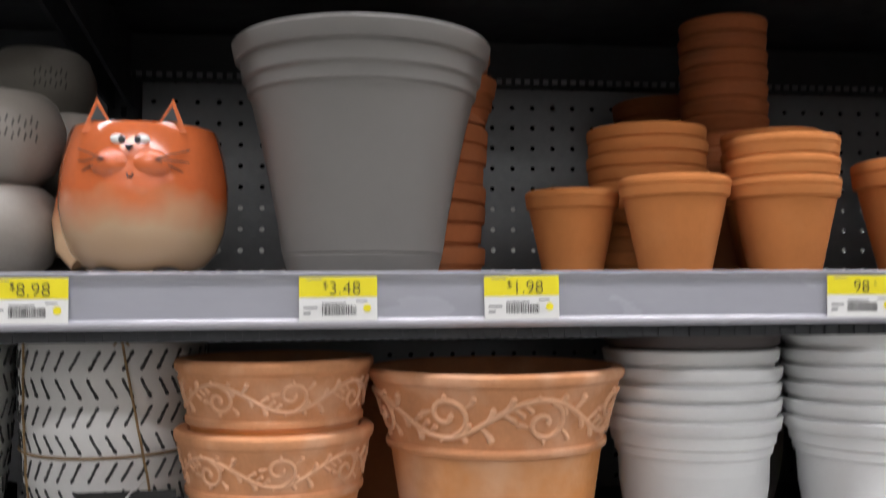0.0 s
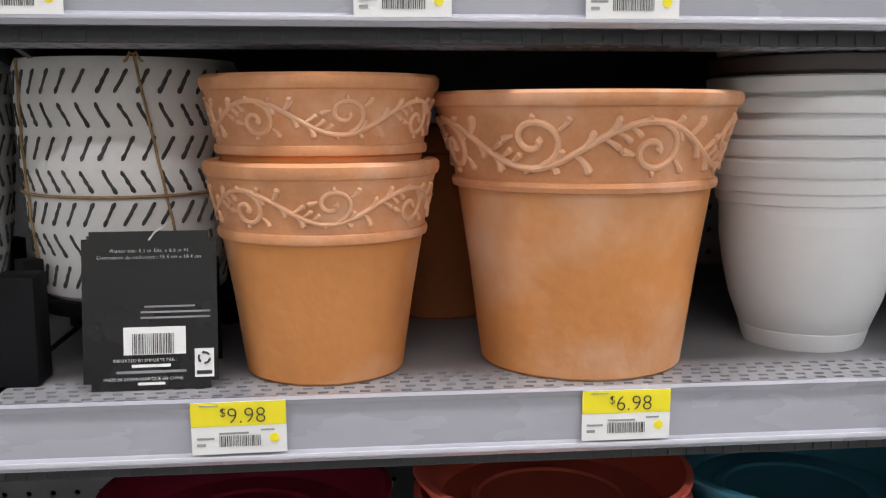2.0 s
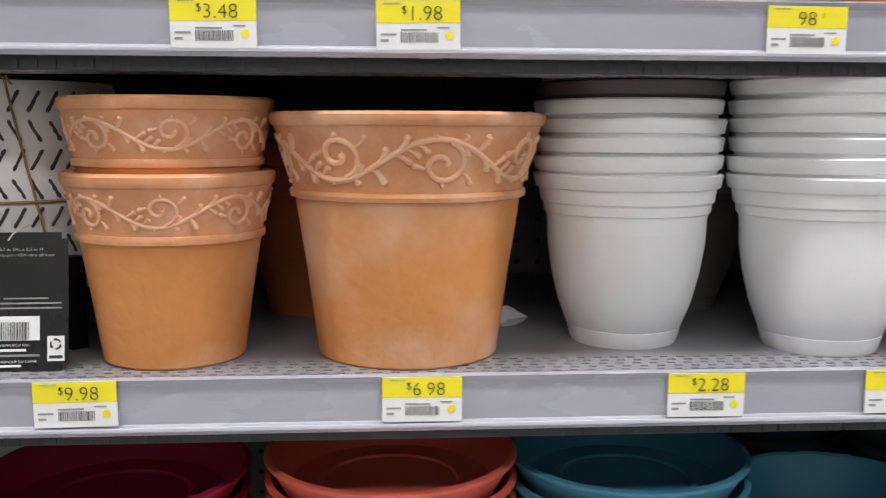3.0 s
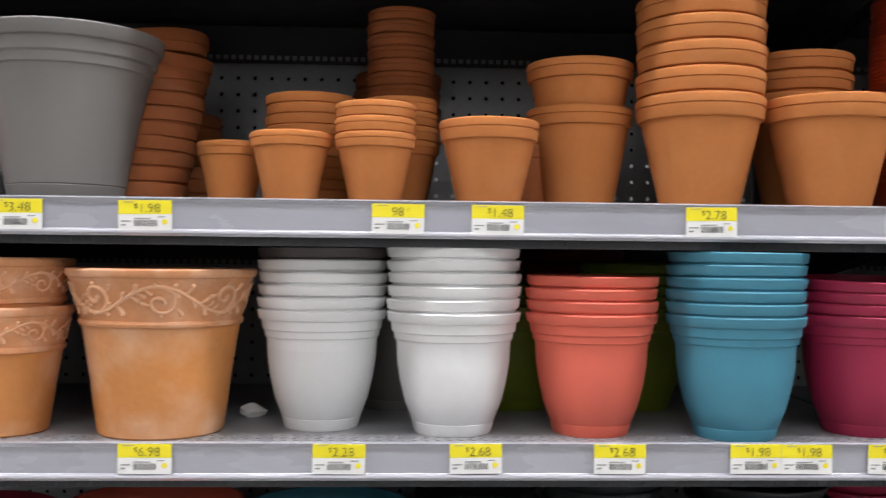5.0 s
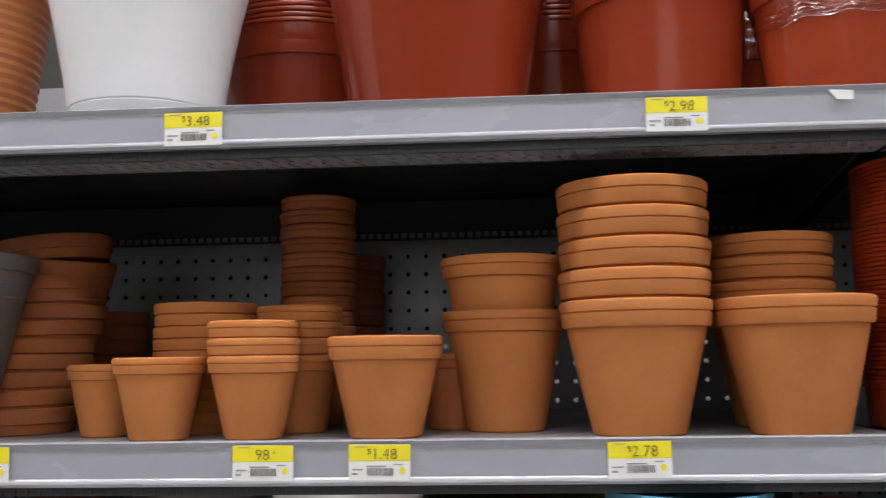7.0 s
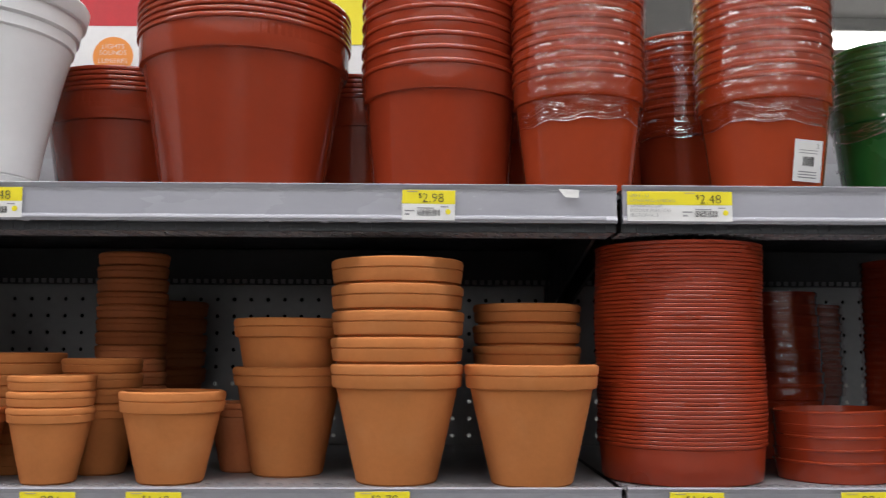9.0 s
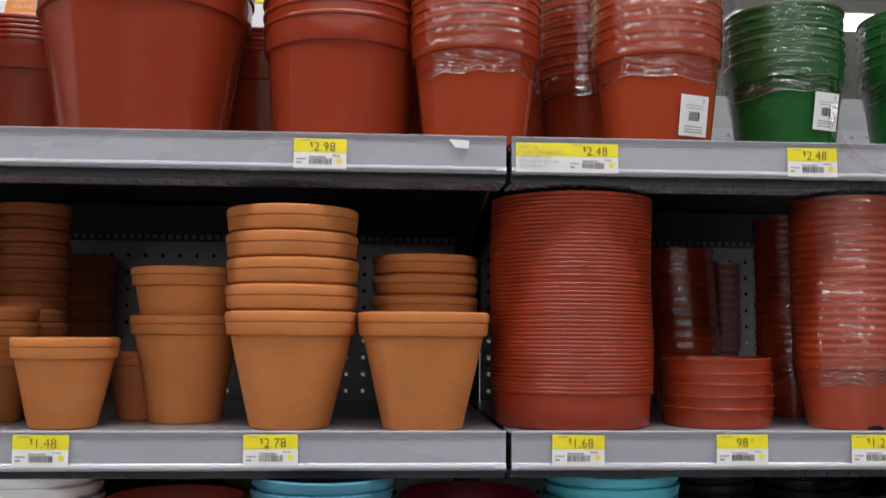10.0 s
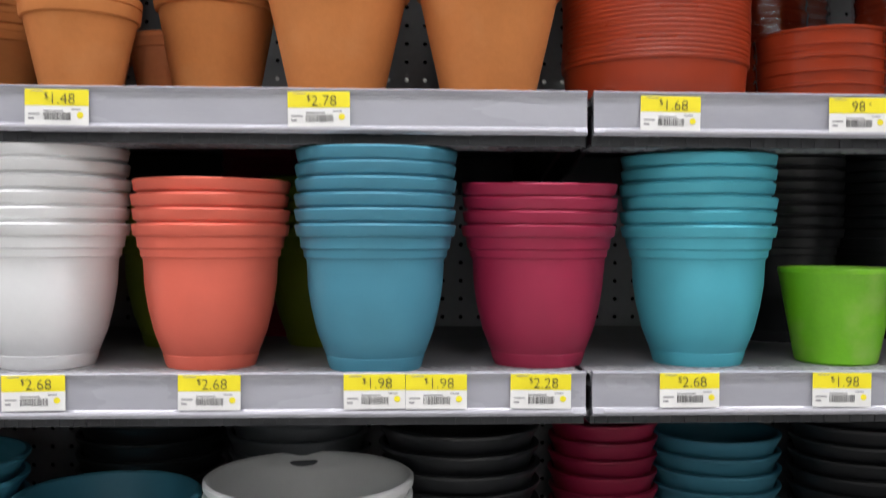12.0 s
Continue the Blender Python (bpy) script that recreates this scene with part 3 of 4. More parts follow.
# ---- aged pots with vine relief ----
def vine(bm, radius, z0, z1, waves, phase):
    """A scrolling vine with curls and leaves raised on a band between two heights."""
    band = z1 - z0
    mid, amp = (z0 + z1) / 2, band * 0.33
    rm = radius(mid)
    step = 2 * math.pi / waves
    def at(u, z, lift=0.0):
        r = radius(z) + lift
        return Vector((r * math.cos(u), r * math.sin(u), z))
    thick = band * 0.052
    sink = 0.10 * thick
    n = 24 * waves
    tube(bm, [at(phase + 2 * math.pi * i / n, mid + amp * math.sin(waves * 2 * math.pi * i / n), sink) for i in range(n + 1)], thick, 8)
    def leaf(u, z, du, dz, size=1.0):
        """A club-shaped leaf, thin at the stem and rounded at its end, from a point of the stem."""
        dz = max(z0 + 0.10 * band, min(z1 - 0.10 * band, z + dz)) - z
        bend = 0.18 * abs(dz)
        pts = [at(u + (du * t + bend * math.sin(math.pi * t)) / rm, z + dz * t, sink) for t in (0, 0.3, 0.6, 0.85, 1)]
        tube(bm, pts, [thick * size * k for k in (0.55, 0.80, 1.1, 1.25, 0.6)], 8)
    for w in range(2 * waves):
        sgn = 1 if w % 2 == 0 else -1
        u0 = phase + step * (w * 0.5 + 0.25)
        # the large curl leaves the stem at its bend and winds inside it
        cu, cz, r0 = u0 + 0.07 * band / rm, mid - sgn * band * 0.07, band * 0.37
        turns = 25
        pts, rad = [], []
        for i in range(turns):
            a = sgn * (math.pi * 0.42 - i * 0.33)
            rr = r0 * (1 - 0.86 * (i / (turns - 1)) ** 0.9)
            pts.append(at(cu + rr * math.cos(a) * 1.15 / rm, cz + rr * math.sin(a), sink))
            rad.append(thick * (0.95 if i < turns - 3 else 1.3))
        tube(bm, pts, rad, 8)
        # leaflets outside the curl and a feather of three inside the stem
        for a, ln in ((-0.4, 0.24), (-1.4, 0.22), (-2.9, 0.22)):
            rr = r0 * (1 - 0.86 * (abs(a) / (0.33 * turns)) ** 0.9)
            bu, bz = cu + rr * math.cos(sgn * a) * 1.15 / rm, cz + rr * math.sin(sgn * a)
            leaf(bu, bz, ln * band * math.cos(sgn * (a - 0.5)), ln * band * math.sin(sgn * (a - 0.5)), 0.9)
        for k in range(3):
            u = phase + step * 0.5 * (w + 0.10 + 0.10 * k)
            z = mid + amp * math.sin(waves * (u - phase))
            leaf(u, z, (0.26 - 0.03 * k) * band, -sgn * 0.16 * band, 0.85)
        # leaves on the open side of the stem
        for f, ln, size in ((0.12, 0.32, 1.05), (0.42, 0.18, 0.8), (0.68, 0.25, 0.95), (0.88, 0.36, 1.15)):
            u = phase + step * 0.5 * (w + f)
            z = mid + amp * math.sin(waves * (u - phase))
            leaf(u, z, ln * band * random.uniform(0.35, 0.6), sgn * ln * band, size)
        for f, ln in ((0.70, 0.22), (0.93, 0.28)):
            u = phase + step * 0.5 * (w + f)
            z = mid + amp * math.sin(waves * (u - phase))
            leaf(u, z, ln * band * 0.6, -sgn * ln * band, 0.95)
    return bm


def vine_pot(r, h, band, low, base, waves, phase, label, group, x, y, z, seg=96):
    zb = h - band
    rad = lambda zz: low * 1.005 + (r * 0.965 - low * 1.005) * max(0, (zz - zb) / (h - 0.010 - zb)) ** 1.3
    bm = lathe([(0, 0), (base - 0.002, 0), (base, 0.002), (base + (low * 0.985 - base) * 0.5, zb * 0.52), (low * 0.985, zb - 0.007)], seg)
    ob = part("vine_pot", bm, AGED)
    ob.matrix_basis = pose(x, y, z)
    tagged(ob, label, "flower pot", group)
    n = 10
    prof = [(low * 0.985, zb - 0.007), (low * 1.025, zb - 0.006), (low * 1.035, zb - 0.003), (low * 1.025, zb - 0.0005), (rad(zb), zb)]
    prof += [(rad(zb + (band - 0.010) * i / n), zb + (band - 0.010) * i / n) for i in range(1, n + 1)]
    prof += [(r * 0.985, h - 0.009), (r, h - 0.006), (r, h - 0.002), (r - 0.002, h), (r - 0.010, h), (r - 0.013, h - 0.004), (low - 0.010, zb), (base, 0.01), (0, 0.01)]
    part("rim_band", lathe(prof, seg, wobble=0.002), WASHED, ob, "chalky white-washed rim band")
    part("vine_relief", vine(bmesh.new(), rad, zb + 0.001, h - 0.011, waves, phase), RELIEF, ob, "raised scrolling vine")
    return ob


vine_pot(0.1045, 0.183, 0.0555, 0.0868, 0.0690, 4, -1.78, "large aged terracotta pot with raised scrolling vine", "vine pots", 0.024, 0.090, S1)
for k in range(2):
    vine_pot(0.0772, 0.140, 0.0425, 0.0668, 0.0522, 4, -1.108 + 0.122 * k, "smaller aged terracotta pot with raised vine, nested in a pair", "vine pots", -0.153, 0.082, S1 + 0.0530 * k)
place("terracotta_pot", clay_pot(TERRA_SHADE, 0.075, 0.16), -0.055, 0.26, S1, "terracotta pot at the back, shade put in its colour", "flower pot")

# ---- plastic planters on the lower shelf ----
WR, WH = 0.0770, 0.137
def planter_stack(mat, colour, x, y, n, pitch=0.0140, z=S1, tilt=0.0, top_mats=None, r=WR, extra=""):
    for i in range(n):
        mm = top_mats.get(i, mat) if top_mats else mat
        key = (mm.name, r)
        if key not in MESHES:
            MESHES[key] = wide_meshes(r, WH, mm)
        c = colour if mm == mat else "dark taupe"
        wide_planter(MESHES[key], x + random.uniform(-.0008, .0008) * (i > 0), y + random.uniform(-.0008, .0008) * (i > 0), z + pitch * i + (0.009 if top_mats and i == n - 1 else 0),
              c + " plastic planter, nested in a stack" + extra, "stack of " + c + " planters",
              (random.uniform(-.6, .6) if i else 0, tilt * i))


MESHES = {}
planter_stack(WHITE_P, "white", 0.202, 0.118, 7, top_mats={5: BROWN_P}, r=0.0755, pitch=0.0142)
planter_stack(WHITE_P, "white", 0.354, 0.087, 7, pitch=0.0145)
planter_stack(CORAL_P, "coral red", 0.512, 0.082, 4, r=0.0755)
planter_stack(TEAL_P, "teal blue", 0.672, 0.060, 6, r=0.0775)
planter_stack(MAROON_P, "maroon", 0.833, 0.088, 4, tilt=0.9)
planter_stack(AQUA_P, "aqua blue", 0.996, 0.092, 6)
planter_stack(OLIVE_P, "olive green", 0.445, 0.262, 3, extra=" in the shade")
planter_stack(OLIVE_P, "olive green", 0.610, 0.265, 5, extra=" in the shade")
planter_stack(GREY_P, "grey", 0.285, 0.262, 2, extra=" in the shade")
planter_stack(MAROON_P, "maroon", 0.545, 0.385, 8, extra=" in the shade")
planter_stack(BLACK_P, "black", 1.165, 0.30, 9, extra=" in the shade")
planter_stack(BLACK_P, "black", 1.375, 0.15, 2, extra=" in the shade")
planter_stack(BLACK_P, "black", 1.325, 0.33, 8, extra=" in the shade")
planter_stack(BLACK_P, "black", 1.490, 0.33, 8, extra=" in the shade")
place("planter", pot_mesh("planter", [(0, 0), (0.038, 0), (0.040, 0.002), (0.0480, 0.045), (0.0562, 0.090), (0.0570, 0.091), (0.0570, 0.0945), (0.056, 0.096), (0.0535, 0.095), (0.037, 0.005), (0, 0.005)], LIME), 1.140, 0.092, S1,
      "small mottled lime green planter standing alone", "planter")

# ---- herringbone planter, its black stand and tag ----
def herringbone(x, y, z, r, h, twine=True):
    ob = part("herringbone_planter", lathe([(0, 0), (r * 0.80, 0), (r * 0.84, 0.003), (r * 0.93, h * 0.3), (r * 0.985, h * 0.65), (r, h * 0.97), (r - 0.002, h), (r - 0.006, h), (r * 0.8, 0.01), (0, 0.01)], 96), CERAMIC)
    ob.matrix_basis = pose(x, y, z)
    tagged(ob, "rough white ceramic planter with charcoal herringbone dabs", "planter", "herringbone planters")
    wall = [(r * 0.84, 0.003), (r * 0.93, h * 0.3), (r * 0.985, h * 0.65), (r, h * 0.97), (r, h * 1.1)]
    def rr(zz):
        for (ra, za), (rb, zb) in zip(wall, wall[1:]):
            if zz <= zb:
                return ra + (rb - ra) * max(0, zz - za) / (zb - za)
        return r
    rows, n = 7, 36
    shapes = []
    for q in range(6):
        bm = bmesh.new()
        s = 1 if q % 2 else -1
        ln = random.uniform(0.0070, 0.0082)
        tube(bm, [(s * 0.0042 * t + random.uniform(-.0003, .0003), 0, ln * t) for t in (-1, -0.75, -0.35, 0, 0.4, 0.75, 1)],
             [w * random.uniform(0.85, 1.25) for w in (0.0008, 0.0015, 0.0010, 0.0013, 0.0010, 0.0015, 0.0008)], 5)
        shapes.append(to_mesh("dab", bm, DAB))
    for q in range(rows):
        zc = h * (0.04 + 0.93 * (q + 0.5) / rows)
        for i in range(n):
            a = 2 * math.pi * (i + random.uniform(-.1, .1)) / n
            lean_in = math.degrees(math.atan2(rr(zc + 0.008) - rr(zc - 0.008), 0.016))
            part("dab", shapes[random.choice((0, 2, 4)) + (q + 1) % 2], None, ob,
                 m=pose(rr(zc) * math.cos(a), rr(zc) * math.sin(a), zc, 0, 0, math.degrees(a) + 90) @ pose(0, 0, 0, lean_in, 0, 0))
    if twine:
        bm = bmesh.new()
        def wind(fa, fz, n=60):
            tube(bm, [((rr(fz(t)) + 0.0016 + 0.0003 * math.sin(40 * t)) * math.cos(fa(t)), (rr(fz(t)) + 0.0016) * math.sin(fa(t)), fz(t)) for t in [i / n for i in range(n + 1)]], 0.0011, 6)
        wind(lambda t: 2 * math.pi * t, lambda t: h * (0.455 + 0.012 * math.sin(2 * math.pi * t)), 90)
        wind(lambda t: -1.30 + 0.35 * t + 0.1 * t * t, lambda t: h * (1.0 - 0.98 * t), 30)
        wind(lambda t: -2.45 - 0.08 * t, lambda t: h * (1.0 - 0.98 * t), 30)
        for sx in (-1, 1):
            tube(bm, [(rr(h) * math.cos(-1.3) + sx * 0.002 * i, rr(h) * math.sin(-1.3) - 0.002, h + 0.001 - 0.0016 * i + 0.003 * (i == 1)) for i in range(4)], 0.0009, 5)
        part("twine", bm, TWINE, ob, "brown jute twine")
    return ob


HX, HY = -0.293, 0.165
herringbone(HX, HY, S1 + 0.042, 0.077, 0.164)
herringbone(HX - 0.165, HY + 0.01, S1 + 0.042, 0.077, 0.164, False)
for sx in (0, -0.165):
    st = tagged(new("plant_stand"), "low matt black stand under the white planter", "stand", "black stands")
    st.matrix_basis = pose(HX + sx, HY, S1)
    part("top_ring", lathe([(0.0, 0.032), (0.068, 0.032), (0.070, 0.034), (0.070, 0.040), (0.068, 0.042), (0, 0.042)], 48), BLACK, st)
    for a in (45, 135, 225, 315):
        ca, sa = math.cos(radians(a)), math.sin(radians(a))
        part("leg", box(bmesh.new(), -0.007, 0.007, -0.007, 0.007, 0, 0.0725, 0.001), BLACK, st, m=pose(0.082 * ca, 0.082 * sa, 0, 0, 0, a))
bxm = box(bmesh.new(), 0.002, 0.029, -0.014, 0.014, 0, 0.070, 0.002)
tagged(part("black_box", bxm, BLACK, m=pose(-0.359, 0.062, S1)), "narrow upright matt black box beside the tag", "box")

tag = tagged(new("product_tag"), "glossy black product tag with white print and barcode", "tag")
tag.matrix_basis = pose(-0.259, 0.034, S1 + 0.0005, -9, 0, 2)
tag.scale = (1.165, 1.165, 1.14)
TW, TH = 0.0695, 0.086
cb = bmesh.new()
box(cb, -TW / 2, TW / 2, 0, 0.0008, 0, TH)
bmesh.ops.bevel(cb, geom=[e for e in cb.edges if abs(e.verts[0].co.y - e.verts[1].co.y) > 0.0005], offset=0.004, segments=4, affect="EDGES")
part("card", cb, CARD, tag, smooth=False)


def flat(parent, name, x0, x1, z0, z1, mat, depth=0.0003, label=""):
    return part(name, box(bmesh.new(), x0, x1, -depth, 0.0001, z0, z1), mat, parent, label, False)


def words(parent, text, size, x, z, mat, align="CENTER", depth=0.0006, name="printed_words"):
    ob = part(name, text_mesh(text, size, mat, align), mat, parent)
    ob.matrix_basis = pose(x, -depth, z) @ UPRIGHT
    return ob


def barcode(parent, x0, x1, z0, z1, depth=0.0006):
    bm = bmesh.new()
    x = x0
    while x < x1:
        w = random.choice((0.0002, 0.0003, 0.0005))
        box(bm, x, min(x + w, x1), -depth - 0.0002, -depth + 0.0001, z0, z1)
        x += w + random.choice((0.0004, 0.0006, 0.0008))
    tagged(part("barcode", bm, INK, parent, smooth=False), kind="stuff")


words(tag, "Planter size: 6.1 in. Dia. x 6.5 in. H", 0.0029, 0, TH - 0.0115, PAPER)
words(tag, "Dimensions du cache-pot : 15.4 cm x 16.4 cm", 0.0029, 0, TH - 0.0150, PAPER)
for i, (a, b) in enumerate(((-0.003, 0.023), (-0.005, 0.031), (-0.005, 0.031))):
    flat(tag, "small_print", a, b, 0.0445 - 0.003 * i, 0.0455 - 0.003 * i, GREYINK)
flat(tag, "barcode_label", -0.014, 0.018, 0.019, 0.034, PAPER)
barcode(tag, -0.0095, 0.0125, 0.0195, 0.0305)
words(tag, "IMPORTED BY/IMPORTE PAR :", 0.0025, -0.003, 0.0152, PAPER)
flat(tag, "small_print", -0.010, 0.010, 0.0122, 0.0138, PAPER)
flat(tag, "small_print", -0.018, 0.018, 0.0090, 0.0104, GREYINK)
words(tag, "MADE IN CHINA/FABRIQUE EN CHINE", 0.0024, -0.004, 0.0052, PAPER)
flat(tag, "small_print", -0.007, 0.007, 0.0026, 0.0040, PAPER)
flat(tag, "recycling_mark", 0.0225, 0.0325, 0.006, 0.0215, PAPER)
rc = bmesh.new()
for k in range(3):
    a0 = 2 * math.pi * k / 3 + 0.5
    tube(rc, [(0.0275 + 0.0030 * math.cos(a0 + t), -0.0005, 0.0165 + 0.0030 * math.sin(a0 + t)) for t in (0, 0.4, 0.8, 1.2, 1.5)], [0.0006, 0.0006, 0.0006, 0.0009, 0.0002], 5)
box(rc, 0.0235, 0.0315, -0.0005, 0, 0.0075, 0.0095)
part("recycling_arrows", rc, INK, tag)
sg = bmesh.new()
tube(sg, [(0.0, -0.001, TH - 0.005), (0.003, -0.0015, TH - 0.001), (0.007, 0.0, TH + 0.002), (0.010, 0.012, TH + 0.006)], 0.0005, 5)
part("string", sg, PAPER, tag, "thin white tag string")

# crumpled paper on the lower shelf
cp = bmesh.new()
bmesh.ops.create_icosphere(cp, subdivisions=2, radius=0.011)
for v in cp.verts:
    v.co = Vector((v.co.x * 1.35, v.co.y, max(-0.007, v.co.z * 0.8))) * (1 + 0.75 * noise.noise(v.co * 230))
tagged(part("crumpled_paper", cp, PAPER, smooth=False, m=pose(0.113, 0.175, S1 + 0.0078)), "small crumpled scrap of white paper on the shelf", "paper")

# ---- red saucers and wrapped pots at the next bay ----
RS = pot_mesh("plastic_saucer", [(0, 0), (0.084, 0), (0.0868, 0.0012), (0.0885, 0.004), (0.0910, 0.038), (0.0922, 0.0390), (0.0932, 0.0392), (0.0936, 0.0398), (0.0938, 0.0422), (0.0934, 0.0428), (0.0905, 0.0428),
                              (0.0870, 0.006), (0, 0.004)], RED_SAUCER, 80)
for i in range(49):
    bow = 0.0012 * math.sin(i * 0.16)
    place("plastic_saucer", RS, 0.954 + bow + random.uniform(-.0004, .0004), 0.107 + random.uniform(-.0004, .0004), S2 + 0.0002 + 0.00450 * i, "brick red plastic saucer in a tall ridged stack", "saucer", "tower of red saucers",
          (random.uniform(-.1, .1), random.uniform(-.1, .1)))
RS2 = pot_mesh("plastic_saucer", [(0, 0), (0.060, 0), (0.0615, 0.001), (0.0635, 0.020), (0.0648, 0.0205), (0.065, 0.0225), (0.0625, 0.0235), (0.059, 0.003), (0, 0.003)], RED_P)
stack("plastic_saucer", RS2, 1.126, 0.105, S2, 5, 0.0135, "brick red plastic saucer in a short stack", "saucer", "short stack of red saucers", 0.0012, tilt=1.2)


def wrapped_stack(mat, colour, x, y, z, r, h, n, pitch, film_low, base=0.74, sticker=0.0, lean=(0, 0), seg=64):
    """Nested nursery pots, the upper ones under clear film."""
    key = (mat.name, r, h)
    if key not in MESHES:
        MESHES[key] = nursery_pot(mat, seg, r, h, 0.22, base)
    made = stack("nursery_pot", MESHES[key], x, y, z, n, pitch, colour + " plastic nursery pot in a wrapped nested stack", "flower pot", "wrapped stack of " + colour + " pots", 0.0006, lean)
    first = made[0]
    first.matrix_basis = pose(x, y, z)
    top = h + pitch * (n - 1)
    bm = bmesh.new()
    s, ringn = 56, int((top - film_low) / 0.0024)
    rings = []
    for k in range(ringn + 1):
        zz = film_low + (top + 0.002 - film_low) * k / ringn
        rb = r * (base + (0.925 - base) * min(1, zz / (h * 0.78))) if zz < h * 0.78 else r * 1.003
        ring = []
        for i in range(s):
            a = 2 * math.pi * i / s
            rip = (0.0007 * math.sin(2 * math.pi * (zz - h) / pitch + 1.2) if zz > h * 0.8 else 0) + 0.0009 * noise.noise(Vector((math.cos(a) * 3, math.sin(a) * 3, zz * 90)))
            ring.append(bm.verts.new(((rb + 0.0020 + rip) * math.cos(a) + lean[0] * zz / pitch * 0.9, (rb + 0.0020 + rip) * math.sin(a) + lean[1] * zz / pitch * 0.9,
                                      zz + (0.010 * noise.noise(Vector((math.cos(a) * 2, math.sin(a) * 2, x * 5))) if k == 0 else 0))))
        rings.append(ring)
    for a, b in zip(rings, rings[1:]):
        for i in range(s):
            bm.faces.new((a[i], a[(i + 1) % s], b[(i + 1) % s], b[i]))
    part("plastic_wrap", bm, FILM, first, "crinkled clear plastic film")
    bead = bmesh.new()
    tube(bead, [v.co.copy() for v in rings_low(r, base, h, film_low, x, s)], 0.0005, 5)
    part("film_edge", bead, FILM_EDGE, first, "rolled edge of the clear film")
    band = bmesh.new()
    for q in range(90):
        a0 = -math.pi * random.uniform(0.02, 0.98)
        zq = film_low + random.uniform(0.0005, 0.020)
        pts = []
        for t in range(5):
            a = a0 + 0.05 * t * random.choice((0.8, 1.2))
            zz = zq + 0.0025 * noise.noise(Vector((a * 9, q, x))) + 0.010 * noise.noise(Vector((math.cos(a) * 2, math.sin(a) * 2, x * 5)))
            rb = (r * (base + (0.925 - base) * min(1, zz / (h * 0.78))) if zz < h * 0.78 else r * 1.003) + 0.0026
            pts.append((rb * math.cos(a), rb * math.sin(a), zz))
        tube(band, pts, random.uniform(0.0002, 0.0005), 4)
    part("film_creases", band, FILM_EDGE, first, "gathered creases of the clear film")
    notch = bmesh.new()
    box(notch, -0.010, 0.010, -0.0012, 0.004, 0.0, 0.0045, 0.001)
    box(notch, -0.006, 0.006, -0.0012, 0.004, 0.0035, 0.0065, 0.001)
    part("drain_notch", notch, BLACK, first, "dark drain notch at the foot", m=pose(r * base * 0.17, -r * base * 0.982, 0.0003, 0, 0, 10))
    if sticker:
        stk = part("sticker", box(bmesh.new(), -0.0185, 0.0185, -0.0004, 0.0004, 0, 0.045, 0.0002), PAPER, first, "white barcode sticker", False)
        stk.matrix_basis = pose(0.022, -math.sqrt((r * 0.815) ** 2 - 0.022 ** 2) - (sticker - 0.013) * 0.17, sticker, 9, 0, 20)
        barcode(stk, -0.007, 0.008, 0.017, 0.027, 0.0005)
        for q in range(3):
            flat(stk, "small_print", -0.012, 0.012, 0.004 + 0.003 * q, 0.0052 + 0.003 * q, GREYINK, 0.0006)
        for q in range(2):
            flat(stk, "small_print", -0.012, 0.012, 0.0305 + 0.003 * q, 0.0312 + 0.003 * q, GREYINK, 0.0006)
        words(stk, "2", 0.007, 0.012, 0.037, INK)
    return first


class P:
    def __init__(self, c):
        self.co = Vector(c)


def rings_low(r, base, h, zl, x, s):
    out = []
    for i in range(s):
        a = 2 * math.pi * i / s
        rb = r * (base + (0.925 - base) * min(1, zl / (h * 0.78))) + 0.0024
        out.append(P((rb * math.cos(a), rb * math.sin(a), zl + 0.010 * noise.noise(Vector((math.cos(a) * 2, math.sin(a) * 2, x * 5))))))
    return out


wrapped_stack(RED_P, "brick red", 1.150, 0.300, S2, 0.050, 0.10, 9, 0.015, 0.05, lean=(-0.001, 0))
wrapped_stack(RED_P, "brick red", 1.268, 0.215, S2, 0.046, 0.075, 21, 0.0090, 0.05)
wrapped_stack(RED_P, "brick red", 1.210, 0.405, S2, 0.060, 0.10, 10, 0.012, 0.05)
wrapped_stack(RED_P, "brick red", 1.085, 0.410, S2, 0.055, 0.10, 8, 0.012, 0.05)
wrapped_stack(RED_SHINE, "orange red", 1.270, 0.075, S2, 0.061, 0.085, 20, 0.0092, 0.05)

# ---- top shelf ----
wide_planter(wide_meshes(0.128, 0.235, WHITE_P, 96, True), 0.134, 0.105, S3, "large white plastic planter with a stepped rim")
BIG = nursery_pot(RED_P, 96, 0.1300, 0.205, 0.19, 0.725)
stack("nursery_pot", BIG, 0.440, 0.172, S3, 6, 0.0072, "large glossy brick red nursery pot in a nested stack", "flower pot", "stack of large red pots", 0.0006)
MID = nursery_pot(RED_P, 96, 0.0970, 0.158, 0.22, 0.83)
stack("nursery_pot", MID, 0.682, 0.150, S3, 8, 0.0160, "medium glossy brick red nursery pot in a nested stack", "flower pot", "stack of medium red pots", 0.0006)
LOW = nursery_pot(RED_P, 80, 0.1150, 0.165, 0.26, 0.76)
stack("nursery_pot", LOW, 0.258, 0.315, S3, 5, 0.0065, "brick red nursery pot in a low shaded stack", "flower pot", "low stacks of red pots", 0.0006)
stack("nursery_pot", LOW, 0.575, 0.345, S3, 5, 0.0065, "brick red nursery pot in a low shaded stack", "flower pot", "low stacks of red pots", 0.0006)
wrapped_stack(RED_SHINE, "orange red", 0.840, 0.095, S3, 0.0775, 0.137, 12, 0.0125, 0.082, 0.76)
